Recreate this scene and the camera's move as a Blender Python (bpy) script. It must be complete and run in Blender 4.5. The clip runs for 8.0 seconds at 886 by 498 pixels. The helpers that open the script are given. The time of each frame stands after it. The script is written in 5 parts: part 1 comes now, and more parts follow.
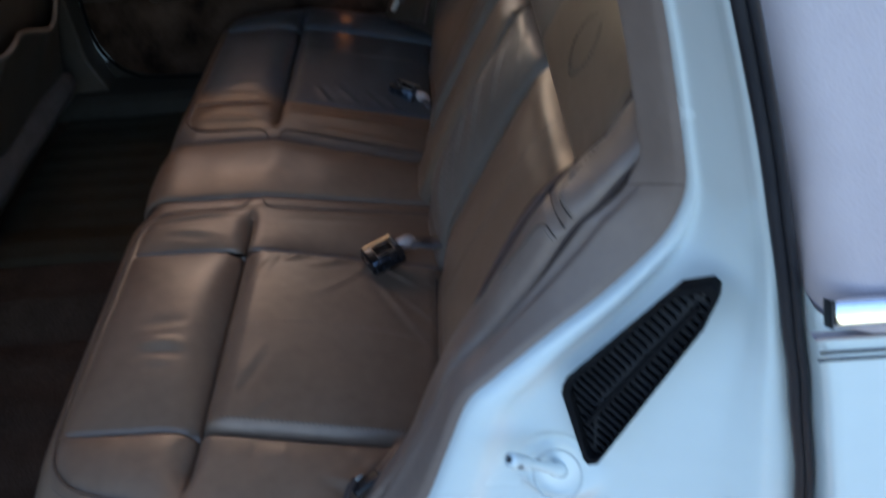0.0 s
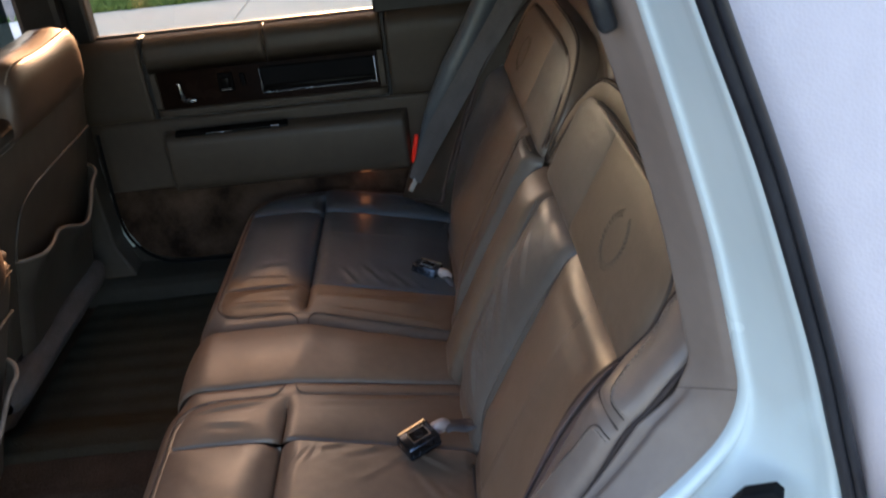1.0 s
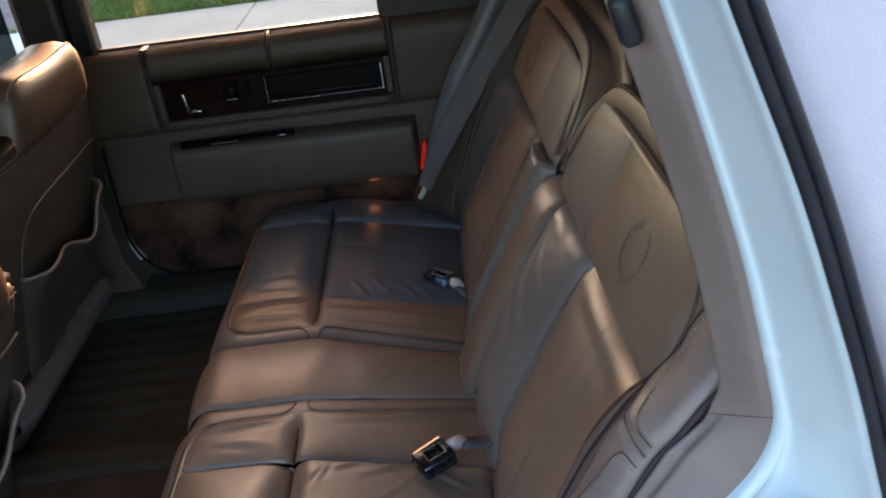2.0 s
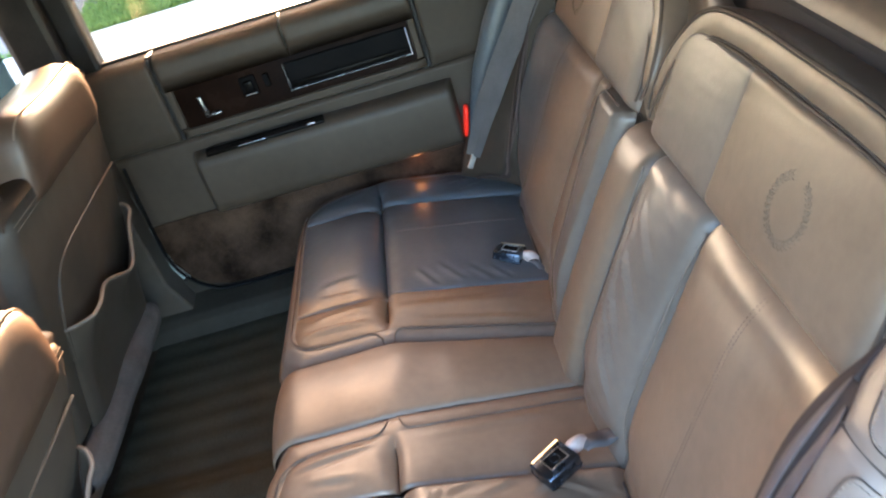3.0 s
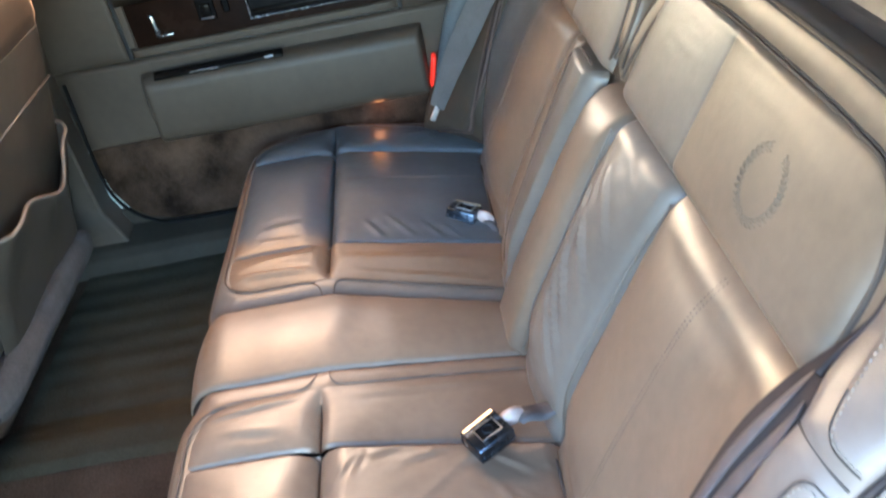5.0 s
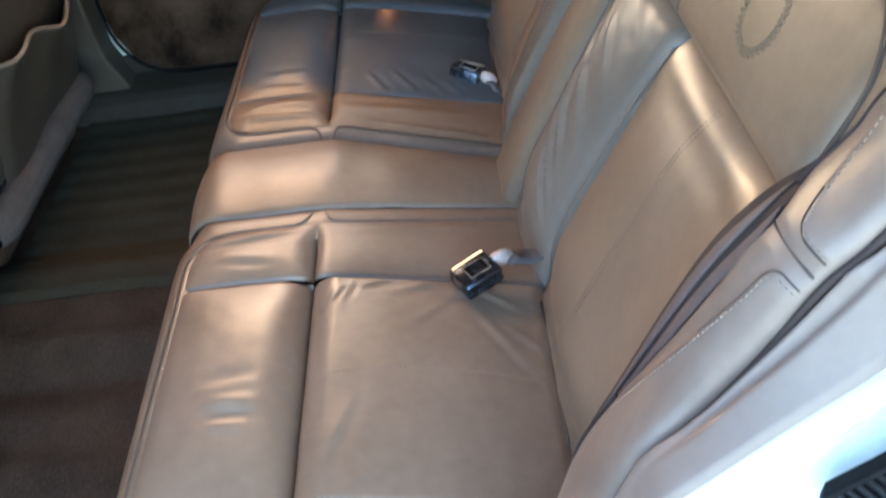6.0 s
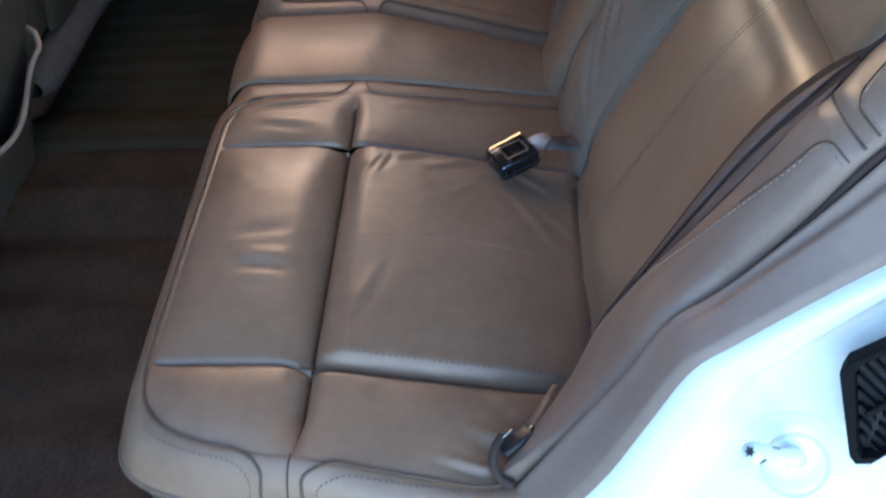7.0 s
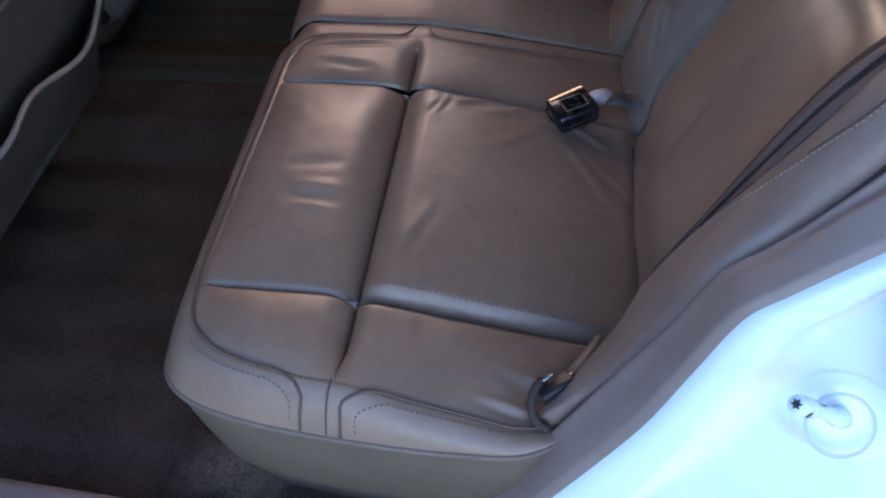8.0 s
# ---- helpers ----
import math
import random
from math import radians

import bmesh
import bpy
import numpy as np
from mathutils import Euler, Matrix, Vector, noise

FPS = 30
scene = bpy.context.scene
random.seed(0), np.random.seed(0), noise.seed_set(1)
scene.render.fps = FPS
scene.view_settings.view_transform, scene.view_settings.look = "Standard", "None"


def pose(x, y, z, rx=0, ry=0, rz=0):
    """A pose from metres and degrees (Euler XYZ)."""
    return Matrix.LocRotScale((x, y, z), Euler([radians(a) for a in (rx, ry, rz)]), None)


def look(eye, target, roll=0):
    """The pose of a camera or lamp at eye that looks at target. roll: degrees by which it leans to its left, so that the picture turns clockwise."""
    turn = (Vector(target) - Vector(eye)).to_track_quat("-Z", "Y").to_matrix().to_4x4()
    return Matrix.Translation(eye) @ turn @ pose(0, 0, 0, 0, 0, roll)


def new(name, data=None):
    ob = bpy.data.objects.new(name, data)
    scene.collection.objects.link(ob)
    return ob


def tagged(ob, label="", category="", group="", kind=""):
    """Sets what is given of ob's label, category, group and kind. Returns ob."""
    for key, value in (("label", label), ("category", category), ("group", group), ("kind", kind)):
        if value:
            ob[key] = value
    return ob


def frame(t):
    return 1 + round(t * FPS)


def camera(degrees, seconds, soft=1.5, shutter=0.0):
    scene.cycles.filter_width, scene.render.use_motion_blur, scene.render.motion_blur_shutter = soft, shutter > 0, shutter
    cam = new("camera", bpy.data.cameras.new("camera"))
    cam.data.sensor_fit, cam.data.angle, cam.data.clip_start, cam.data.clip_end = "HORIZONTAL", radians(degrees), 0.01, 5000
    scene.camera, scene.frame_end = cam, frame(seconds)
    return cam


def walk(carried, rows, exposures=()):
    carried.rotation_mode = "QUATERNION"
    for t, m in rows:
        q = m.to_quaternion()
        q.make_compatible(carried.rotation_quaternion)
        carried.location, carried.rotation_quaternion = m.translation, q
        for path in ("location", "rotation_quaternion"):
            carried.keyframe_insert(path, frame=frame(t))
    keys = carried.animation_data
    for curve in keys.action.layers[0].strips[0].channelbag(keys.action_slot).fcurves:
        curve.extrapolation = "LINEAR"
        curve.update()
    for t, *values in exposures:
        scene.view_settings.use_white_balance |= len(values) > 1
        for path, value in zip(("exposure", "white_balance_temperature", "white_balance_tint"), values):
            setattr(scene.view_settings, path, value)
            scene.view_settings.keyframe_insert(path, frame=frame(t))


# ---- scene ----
cam = camera(55.0, 8.0, soft=2.0, shutter=0.5)
PATH = [
    (0, (0.313, 0.096, 1.365), (0.280, 1.669, 0.132), -4.49),
    (0.5, (0.277, 0.080, 1.404), (0.216, 1.789, 0.365), -4.44),
    (1, (0.277, 0.100, 1.423), (0.265, 1.867, 0.485), -6.22),
    (1.2, (0.278, 0.110, 1.422), (0.259, 1.890, 0.511), -6.18),
    (2.3, (0.267, 0.161, 1.425), (0.215, 1.908, 0.454), -9.79),
    (2.5, (0.252, 0.189, 1.407), (0.151, 1.896, 0.369), -13.04),
    (3, (0.205, 0.296, 1.403), (0.090, 2.017, 0.390), -17.98),
    (3.5, (0.207, 0.389, 1.380), (0.154, 2.090, 0.329), -17.97),
    (4, (0.216, 0.407, 1.375), (0.194, 2.132, 0.362), -14.17),
    (4.2, (0.221, 0.403, 1.370), (0.174, 2.126, 0.355), -13.88),
    (5.5, (0.213, 0.315, 1.331), (0.168, 1.917, 0.134), -9.96),
    (6, (0.207, 0.291, 1.303), (0.132, 1.818, 0.014), -8.60),
    (6.5, (0.197, 0.272, 1.288), (0.101, 1.725, -0.082), -6.76),
    (7, (0.190, 0.257, 1.273), (0.050, 1.648, -0.157), -5.38),
    (7.5, (0.181, 0.237, 1.260), (0.001, 1.566, -0.224), -4.11),
    (8, (0.181, 0.235, 1.253), (-0.055, 1.569, -0.219), -4.01),
]
walk(cam, [(t, look(eye, target, roll)) for t, eye, target, roll in PATH], [(0, 2.27, 5350, 19), (0.5, 2.85, 5600, 20), (1, 2.95, 5850, 21), (1.2, 2.95, 5850, 21), (2.5, 3.1, 5600, 18), (3, 4.62, 5600, 15), (3.5, 5.2, 5300, 12), (4, 5.25, 5280, 12), (5.5, 4.85, 5450, 12), (6.5, 4.0, 5650, 14), (7, 3.5, 5350, 17), (7.5, 3.07, 5060, 23), (8, 3.0, 5060, 26)])

# ---------------------------------------------------------------- light
world = bpy.data.worlds.new("world")
scene.world = world
world.use_nodes = True
wn = world.node_tree.nodes
sky = wn.new("ShaderNodeTexSky")
sky.sky_type = "NISHITA"
sky.sun_disc = False
sky.dust_density = 1.6
sky.air_density = 1.2
SUN_DIR = Vector((-0.06, 0.97, 0.20)).normalized()
sky.sun_elevation = math.asin(SUN_DIR.z)
sky.sun_rotation = math.atan2(SUN_DIR.x, SUN_DIR.y)
wn["Background"].inputs["Strength"].default_value = 0.15
world.node_tree.links.new(sky.outputs[0], wn["Background"].inputs["Color"])
sun = new("sun", bpy.data.lights.new("sun", "SUN"))
sun.data.energy = 5.0
sun.data.angle = radians(1.0)
sun.data.color = (1.0, 0.60, 0.30)
sun.matrix_world = look(SUN_DIR * 30, (0, 0, 0))

# area lamp added high in the far side window, in place of the low sun's glow
glow = new("window_fill", bpy.data.lights.new("window_fill", "AREA"))
glow.data.shape, glow.data.size, glow.data.size_y = "RECTANGLE", 0.44, 0.22
glow.data.energy, glow.data.color = 0.11, (1.0, 0.56, 0.26)
glow.data.spread = radians(84)
glow.matrix_world = look((-0.24, 2.035, 1.29), (-0.20, 1.22, 0.64))

# ---------------------------------------------------------------- materials


def material(name, color, rough=0.5, metal=0.0, spec=0.5):
    m = bpy.data.materials.new(name)
    m.use_nodes = True
    b = m.node_tree.nodes["Principled BSDF"]
    b.inputs["Base Color"].default_value = (*color, 1)
    b.inputs["Roughness"].default_value = rough
    b.inputs["Metallic"].default_value = metal
    b.inputs["Specular IOR Level"].default_value = spec
    return m


def node(m, kind, **values):
    n = m.node_tree.nodes.new(kind)
    for key, value in values.items():
        n.inputs[key.replace("_", " ")].default_value = value
    return n


def coords(m):
    return m.node_tree.nodes.new("ShaderNodeTexCoord").outputs["Object"]


def mottled(m, low, high, scale, fine, grain=0.25, rough=None):
    """Colour that drifts between low and high at two scales; rough: its range."""
    L = m.node_tree.links
    b = m.node_tree.nodes["Principled BSDF"]
    at = coords(m)
    big = node(m, "ShaderNodeTexNoise", Scale=scale, Detail=4.0, Roughness=0.6)
    small = node(m, "ShaderNodeTexNoise", Scale=fine, Detail=3.0)
    L.new(at, big.inputs["Vector"])
    L.new(at, small.inputs["Vector"])
    mix = m.node_tree.nodes.new("ShaderNodeMix")
    mix.inputs["Factor"].default_value = grain
    L.new(big.outputs["Fac"], mix.inputs[2])
    L.new(small.outputs["Fac"], mix.inputs[3])
    ramp = m.node_tree.nodes.new("ShaderNodeValToRGB")
    ramp.color_ramp.elements[0].position, ramp.color_ramp.elements[1].position = 0.35, 0.65
    ramp.color_ramp.elements[0].color, ramp.color_ramp.elements[1].color = (*low, 1), (*high, 1)
    L.new(mix.outputs[0], ramp.inputs[0])
    L.new(ramp.outputs[0], b.inputs["Base Color"])
    if rough:
        span = m.node_tree.nodes.new("ShaderNodeMapRange")
        span.inputs["From Min"].default_value, span.inputs["From Max"].default_value = 0.3, 0.7
        span.inputs["To Min"].default_value, span.inputs["To Max"].default_value = rough
        L.new(big.outputs["Fac"], span.inputs["Value"])
        L.new(span.outputs[0], b.inputs["Roughness"])
    return m


def relief(m, kind, scale, strength, distance=0.001, source="Fac", stretch=None):
    """Adds a layer of bump to what the material has."""
    L = m.node_tree.links
    b = m.node_tree.nodes["Principled BSDF"]
    tex = node(m, kind, Scale=scale)
    at = coords(m)
    if stretch:
        mapping = m.node_tree.nodes.new("ShaderNodeMapping")
        mapping.inputs["Scale"].default_value = stretch
        L.new(at, mapping.inputs["Vector"])
        at = mapping.outputs[0]
    L.new(at, tex.inputs["Vector"])
    bump = node(m, "ShaderNodeBump", Strength=strength, Distance=distance)
    L.new(tex.outputs[source], bump.inputs["Height"])
    before = b.inputs["Normal"].links
    if before:
        L.new(before[0].from_socket, bump.inputs["Normal"])
    L.new(bump.outputs[0], b.inputs["Normal"])
    return m


def leather(name, low, high, rough):
    m = material(name, high, 0.4, spec=0.40)
    mottled(m, low, high, 7, 70, 0.3, rough)
    b = m.node_tree.nodes["Principled BSDF"]
    b.inputs["Coat Weight"].default_value = 0.10
    b.inputs["Coat Roughness"].default_value = 0.32
    relief(m, "ShaderNodeTexNoise", 38, 0.055, 0.004)
    relief(m, "ShaderNodeTexNoise", 85, 0.12, 0.0014, stretch=(1.0, 1.3, 1.2))
    relief(m, "ShaderNodeTexVoronoi", 900, 0.16, 0.0006, "Distance")
    return m


def shade_edge(m, shade_tone, y0, y1):
    """Blue-grey shade put into the hide's colour, its ragged edge across y0 to y1."""
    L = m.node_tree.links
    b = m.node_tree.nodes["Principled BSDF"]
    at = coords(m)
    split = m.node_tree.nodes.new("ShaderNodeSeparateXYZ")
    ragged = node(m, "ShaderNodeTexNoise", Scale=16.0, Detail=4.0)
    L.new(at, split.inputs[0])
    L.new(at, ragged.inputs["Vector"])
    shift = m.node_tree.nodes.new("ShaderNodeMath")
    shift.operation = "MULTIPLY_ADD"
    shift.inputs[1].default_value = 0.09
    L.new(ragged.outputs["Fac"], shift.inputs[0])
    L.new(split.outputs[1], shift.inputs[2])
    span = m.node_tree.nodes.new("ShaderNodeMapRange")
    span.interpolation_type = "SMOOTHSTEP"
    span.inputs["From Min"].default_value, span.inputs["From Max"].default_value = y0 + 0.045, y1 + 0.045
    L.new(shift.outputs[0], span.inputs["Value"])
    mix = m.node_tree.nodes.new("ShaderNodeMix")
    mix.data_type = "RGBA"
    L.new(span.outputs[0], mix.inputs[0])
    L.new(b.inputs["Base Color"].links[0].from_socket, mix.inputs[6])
    mix.inputs[7].default_value = (*shade_tone, 1)
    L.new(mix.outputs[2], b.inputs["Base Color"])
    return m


LEATHER = leather("tan_leather", (0.156, 0.101, 0.065), (0.203, 0.135, 0.089), (0.34, 0.46))
# grey bolster hide; on headrest side and far boxing its grey carries shade
LEATHER_GREY = leather("grey_leather_and_shade", (0.128, 0.098, 0.077), (0.170, 0.132, 0.105), (0.34, 0.45))
# darker, bluer copy of the tan hide: shade and blue skylight as colour
SKYLIT_LEATHER = leather("blue_skylight_leather", (0.060, 0.067, 0.076), (0.085, 0.093, 0.104), (0.32, 0.43))
WING_LEATHER = leather("taupe_leather", (0.150, 0.108, 0.086), (0.198, 0.146, 0.118), (0.38, 0.48))
# tan hides with the far side's bluish shade painted in along y
SHADED_SEAT = leather("tan_leather_shaded_blue", (0.157, 0.101, 0.066), (0.204, 0.135, 0.090), (0.32, 0.43))
shade_edge(SHADED_SEAT, (0.066, 0.080, 0.098), 1.550, 1.615)
SHADED_BACK = leather("tan_leather_back_shaded_blue", (0.157, 0.101, 0.066), (0.204, 0.135, 0.090), (0.32, 0.43))
shade_edge(SHADED_BACK, (0.090, 0.086, 0.085), 1.64, 1.80)
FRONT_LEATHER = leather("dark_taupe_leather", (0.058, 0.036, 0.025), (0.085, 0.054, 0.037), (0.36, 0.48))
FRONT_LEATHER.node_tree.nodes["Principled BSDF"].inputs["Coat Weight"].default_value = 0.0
SKIRT = mottled(material("seat_skirt", (0.3, 0.25, 0.19), 0.55, spec=0.3), (0.092, 0.068, 0.045), (0.125, 0.094, 0.064), 9, 120)
PIPING = mottled(material("leather_piping", (0.2, 0.15, 0.11), 0.5, spec=0.3), (0.10, 0.068, 0.05), (0.16, 0.112, 0.082), 30, 200)
# shade inside the seat gaps as colour; also the brown latch loop
GAP_DARK = material("dark_brown_gap_shade", (0.045, 0.032, 0.028), 0.85, spec=0.2)
FOLD = leather("mauve_brown_leather", (0.080, 0.056, 0.051), (0.118, 0.086, 0.078), (0.50, 0.60))
FOLD.node_tree.nodes["Principled BSDF"].inputs["Specular IOR Level"].default_value = 0.2
FOLD.node_tree.nodes["Principled BSDF"].inputs["Coat Weight"].default_value = 0.0
ROLL_CARPET = relief(mottled(material("grey_brown_carpet", (0.1, 0.09, 0.08), 0.95, spec=0.12), (0.084, 0.073, 0.069), (0.128, 0.113, 0.107), 24, 200, 0.4), "ShaderNodeTexNoise", 380, 0.8, 0.004)
POCKET_LIP = mottled(material("pale_taupe_piping", (0.2, 0.17, 0.15), 0.5, spec=0.4), (0.13, 0.105, 0.088), (0.18, 0.15, 0.128), 30, 200)
WELT = material("dark_sewn_welt", (0.09, 0.06, 0.043), 0.65, spec=0.25)
SEAM = material("seam_shadow_thread", (0.06, 0.042, 0.032), 0.8)
THREAD_DARK = material("dark_thread", (0.085, 0.062, 0.048), 0.8)
THREAD_PALE = material("pale_thread", (0.20, 0.155, 0.12), 0.7)
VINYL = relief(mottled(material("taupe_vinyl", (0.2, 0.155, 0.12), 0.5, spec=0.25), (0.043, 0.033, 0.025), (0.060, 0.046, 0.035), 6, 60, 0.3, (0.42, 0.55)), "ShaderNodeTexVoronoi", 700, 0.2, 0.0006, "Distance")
SEAT_VINYL = relief(mottled(material("dark_taupe_seat_vinyl", (0.06, 0.048, 0.038), 0.5, spec=0.3), (0.050, 0.041, 0.033), (0.072, 0.059, 0.047), 6, 60, 0.3, (0.42, 0.55)), "ShaderNodeTexVoronoi", 700, 0.2, 0.0006, "Distance")
TRIM = relief(mottled(material("tan_trim_plastic", (0.33, 0.255, 0.205), 0.5), (0.160, 0.118, 0.097), (0.196, 0.147, 0.122), 8, 90, 0.3, (0.42, 0.55)), "ShaderNodeTexVoronoi", 800, 0.15, 0.0005, "Distance")
CARPET = relief(mottled(material("brown_carpet", (0.1, 0.07, 0.05), 0.95, spec=0.15), (0.025, 0.016, 0.011), (0.066, 0.042, 0.028), 14, 260, 0.55), "ShaderNodeTexNoise", 420, 0.9, 0.004)
DOOR_CARPET = relief(mottled(material("worn_door_carpet", (0.16, 0.11, 0.08), 0.95, spec=0.1), (0.012, 0.007, 0.005), (0.080, 0.050, 0.034), 9, 200, 0.12), "ShaderNodeTexNoise", 380, 0.9, 0.004)
MAT_RUBBER = relief(mottled(material("ribbed_floor_mat", (0.07, 0.06, 0.045), 0.9, spec=0.1), (0.026, 0.025, 0.018), (0.043, 0.041, 0.029), 10, 150, 0.4), "ShaderNodeTexNoise", 260, 0.5, 0.003)
PAINT = mottled(material("white_car_paint", (0.8, 0.81, 0.8), 0.22), (0.555, 0.615, 0.62), (0.60, 0.66, 0.665), 4, 40, 0.2, (0.16, 0.28))
PAINT.node_tree.nodes["Principled BSDF"].inputs["Coat Weight"].default_value = 0.3
ROOF_VINYL = relief(mottled(material("pale_vinyl_roof", (0.6, 0.56, 0.57), 0.6), (0.375, 0.322, 0.335), (0.425, 0.368, 0.38), 5, 50), "ShaderNodeTexVoronoi", 450, 0.25, 0.0008, "Distance")
RUBBER = mottled(material("black_rubber", (0.02, 0.02, 0.022), 0.55), (0.014, 0.014, 0.016), (0.03, 0.03, 0.034), 20, 200, 0.3, (0.4, 0.6))
SEAL_RUBBER = mottled(material("satin_black_rubber", (0.012, 0.012, 0.015), 0.42, spec=0.35), (0.008, 0.008, 0.011), (0.016, 0.016, 0.020), 20, 200, 0.3, (0.36, 0.5))
BLACK = mottled(material("black_plastic", (0.02, 0.02, 0.022), 0.4, spec=0.3), (0.010, 0.010, 0.011), (0.020, 0.020, 0.022), 25, 200, 0.3, (0.34, 0.48))
GLOSS_BLACK = mottled(material("gloss_black", (0.004, 0.004, 0.004), 0.2, spec=0.06), (0.003, 0.003, 0.003), (0.007, 0.006, 0.006), 30, 200, 0.3, (0.16, 0.26))
SILL = mottled(material("dark_olive_sill_plastic", (0.05, 0.046, 0.038), 0.7, spec=0.10), (0.030, 0.027, 0.022), (0.044, 0.040, 0.033), 8, 90, 0.3, (0.6, 0.75))
SPECKLED = relief(mottled(material("speckled_carpet", (0.1, 0.08, 0.06), 0.95, spec=0.1), (0.036, 0.022, 0.014), (0.110, 0.072, 0.048), 60, 330, 0.6), "ShaderNodeTexNoise", 420, 0.9, 0.004)
RIM_GREY = material("grey_painted_edge", (0.40, 0.45, 0.46), 0.5)
VENT_BLACK = mottled(material("matt_black_plastic", (0.006, 0.006, 0.007), 0.75, spec=0.08), (0.004, 0.004, 0.005), (0.009, 0.009, 0.010), 25, 200, 0.3, (0.65, 0.8))
CHROME = mottled(material("chrome", (0.75, 0.75, 0.76), 0.12, 1.0), (0.68, 0.68, 0.7), (0.8, 0.8, 0.8), 40, 300, 0.3, (0.08, 0.2))
STEEL = mottled(material("dull_steel", (0.5, 0.49, 0.47), 0.35, 1.0), (0.4, 0.39, 0.37), (0.58, 0.57, 0.55), 60, 400, 0.3, (0.25, 0.45))
SMOKED = mottled(material("dim_bright_trim", (0.3, 0.3, 0.3), 0.25, 1.0), (0.20, 0.20, 0.20), (0.30, 0.30, 0.30), 40, 300, 0.3, (0.2, 0.3))
WOOD = relief(mottled(material("dark_walnut_veneer", (0.05, 0.022, 0.012), 0.25, spec=0.07), (0.005, 0.0028, 0.0022), (0.014, 0.0065, 0.004), 12, 160, 0.35, (0.18, 0.3)), "ShaderNodeTexNoise", 90, 0.1, 0.0008, stretch=(1, 8, 8))
WEBBING = relief(mottled(material("belt_webbing", (0.27, 0.235, 0.21), 0.65), (0.070, 0.061, 0.061), (0.102, 0.090, 0.090), 20, 300), "ShaderNodeTexWave", 260, 0.35, 0.0008)
BOOT = mottled(material("pale_belt_sleeve", (0.55, 0.43, 0.38), 0.5), (0.36, 0.27, 0.235), (0.48, 0.375, 0.335), 40, 200)
# chrome coloured gold for the warm window reflection on the buckle
WARM_GLINT = mottled(material("warm_reflection_chrome", (0.45, 0.36, 0.24), 0.28, 1.0), (0.34, 0.26, 0.16), (0.46, 0.36, 0.24), 60, 400, 0.3, (0.24, 0.4))
BUCKLE_DARK = material("buckle_blue_black", (0.03, 0.036, 0.046), 0.2, 0.4)
BUCKLE_METAL = mottled(material("polished_blue_steel", (0.3, 0.33, 0.38), 0.15, 1.0), (0.085, 0.105, 0.145), (0.14, 0.165, 0.21), 50, 300, 0.3, (0.20, 0.32))
HEADLINER = relief(mottled(material("headliner_cloth", (0.3, 0.25, 0.2), 0.9), (0.27, 0.22, 0.175), (0.33, 0.275, 0.22), 8, 150), "ShaderNodeTexNoise", 300, 0.3, 0.002)
GRASS_SOIL = relief(mottled(material("lawn_soil", (0.06, 0.075, 0.025), 0.95, spec=0.2), (0.045, 0.06, 0.018), (0.09, 0.10, 0.035), 2.2, 30, 0.4), "ShaderNodeTexNoise", 60, 0.6, 0.02)
BLADE = mottled(material("grass_blade", (0.09, 0.16, 0.03), 0.6, spec=0.3), (0.06, 0.11, 0.02), (0.14, 0.2, 0.045), 3, 40, 0.5)
CONCRETE = relief(mottled(material("pavement_concrete", (0.42, 0.39, 0.34), 0.9, spec=0.25), (0.36, 0.335, 0.29), (0.46, 0.43, 0.375), 1.6, 60, 0.4), "ShaderNodeTexNoise", 140, 0.35, 0.004)
ASPHALT = relief(mottled(material("asphalt", (0.05, 0.05, 0.052), 0.9, spec=0.3), (0.032, 0.032, 0.034), (0.075, 0.074, 0.074), 3, 160, 0.5), "ShaderNodeTexVoronoi", 120, 0.5, 0.006, "Distance")
STICKER = material("white_sticker", (0.75, 0.74, 0.7), 0.5)
INK = material("grey_ink", (0.045, 0.045, 0.05), 0.6)
GLASS = material("window_glass", (1, 1, 1), 0.02)
gn = GLASS.node_tree.nodes
clear, shine, edge_on, blend = gn.new("ShaderNodeBsdfTransparent"), gn.new("ShaderNodeBsdfGlossy"), gn.new("ShaderNodeFresnel"), gn.new("ShaderNodeMixShader")
# warm light of the far window is put into the glass tint
clear.inputs["Color"].default_value = (0.90, 0.84, 0.76, 1)
shine.inputs["Roughness"].default_value = 0.02
GLASS.node_tree.links.new(edge_on.outputs[0], blend.inputs[0])
GLASS.node_tree.links.new(clear.outputs[0], blend.inputs[1])
GLASS.node_tree.links.new(shine.outputs[0], blend.inputs[2])
GLASS.node_tree.links.new(blend.outputs[0], gn["Material Output"].inputs["Surface"])
# tints chosen to cut the light that enters front and rear
TINT = GLASS.copy()
TINT.name = "tinted_glass"
TINT.node_tree.nodes[clear.name].inputs["Color"].default_value = (0.20, 0.23, 0.22, 1)
REAR_TINT = TINT.copy()
REAR_TINT.name = "dark_tinted_glass"
REAR_TINT.node_tree.nodes[clear.name].inputs["Color"].default_value = (0.16, 0.17, 0.16, 1)
RED_LAMP = material("lit_red_lens", (0.6, 0.02, 0.01), 0.3)
RED_LAMP.node_tree.nodes["Principled BSDF"].inputs["Emission Color"].default_value = (1.0, 0.04, 0.015, 1)
RED_LAMP.node_tree.nodes["Principled BSDF"].inputs["Emission Strength"].default_value = 0.020

AMBER_LAMP = RED_LAMP.copy()
AMBER_LAMP.name = "lit_amber_lens"
AMBER_LAMP.node_tree.nodes["Principled BSDF"].inputs["Emission Color"].default_value = (1.0, 0.35, 0.10, 1)
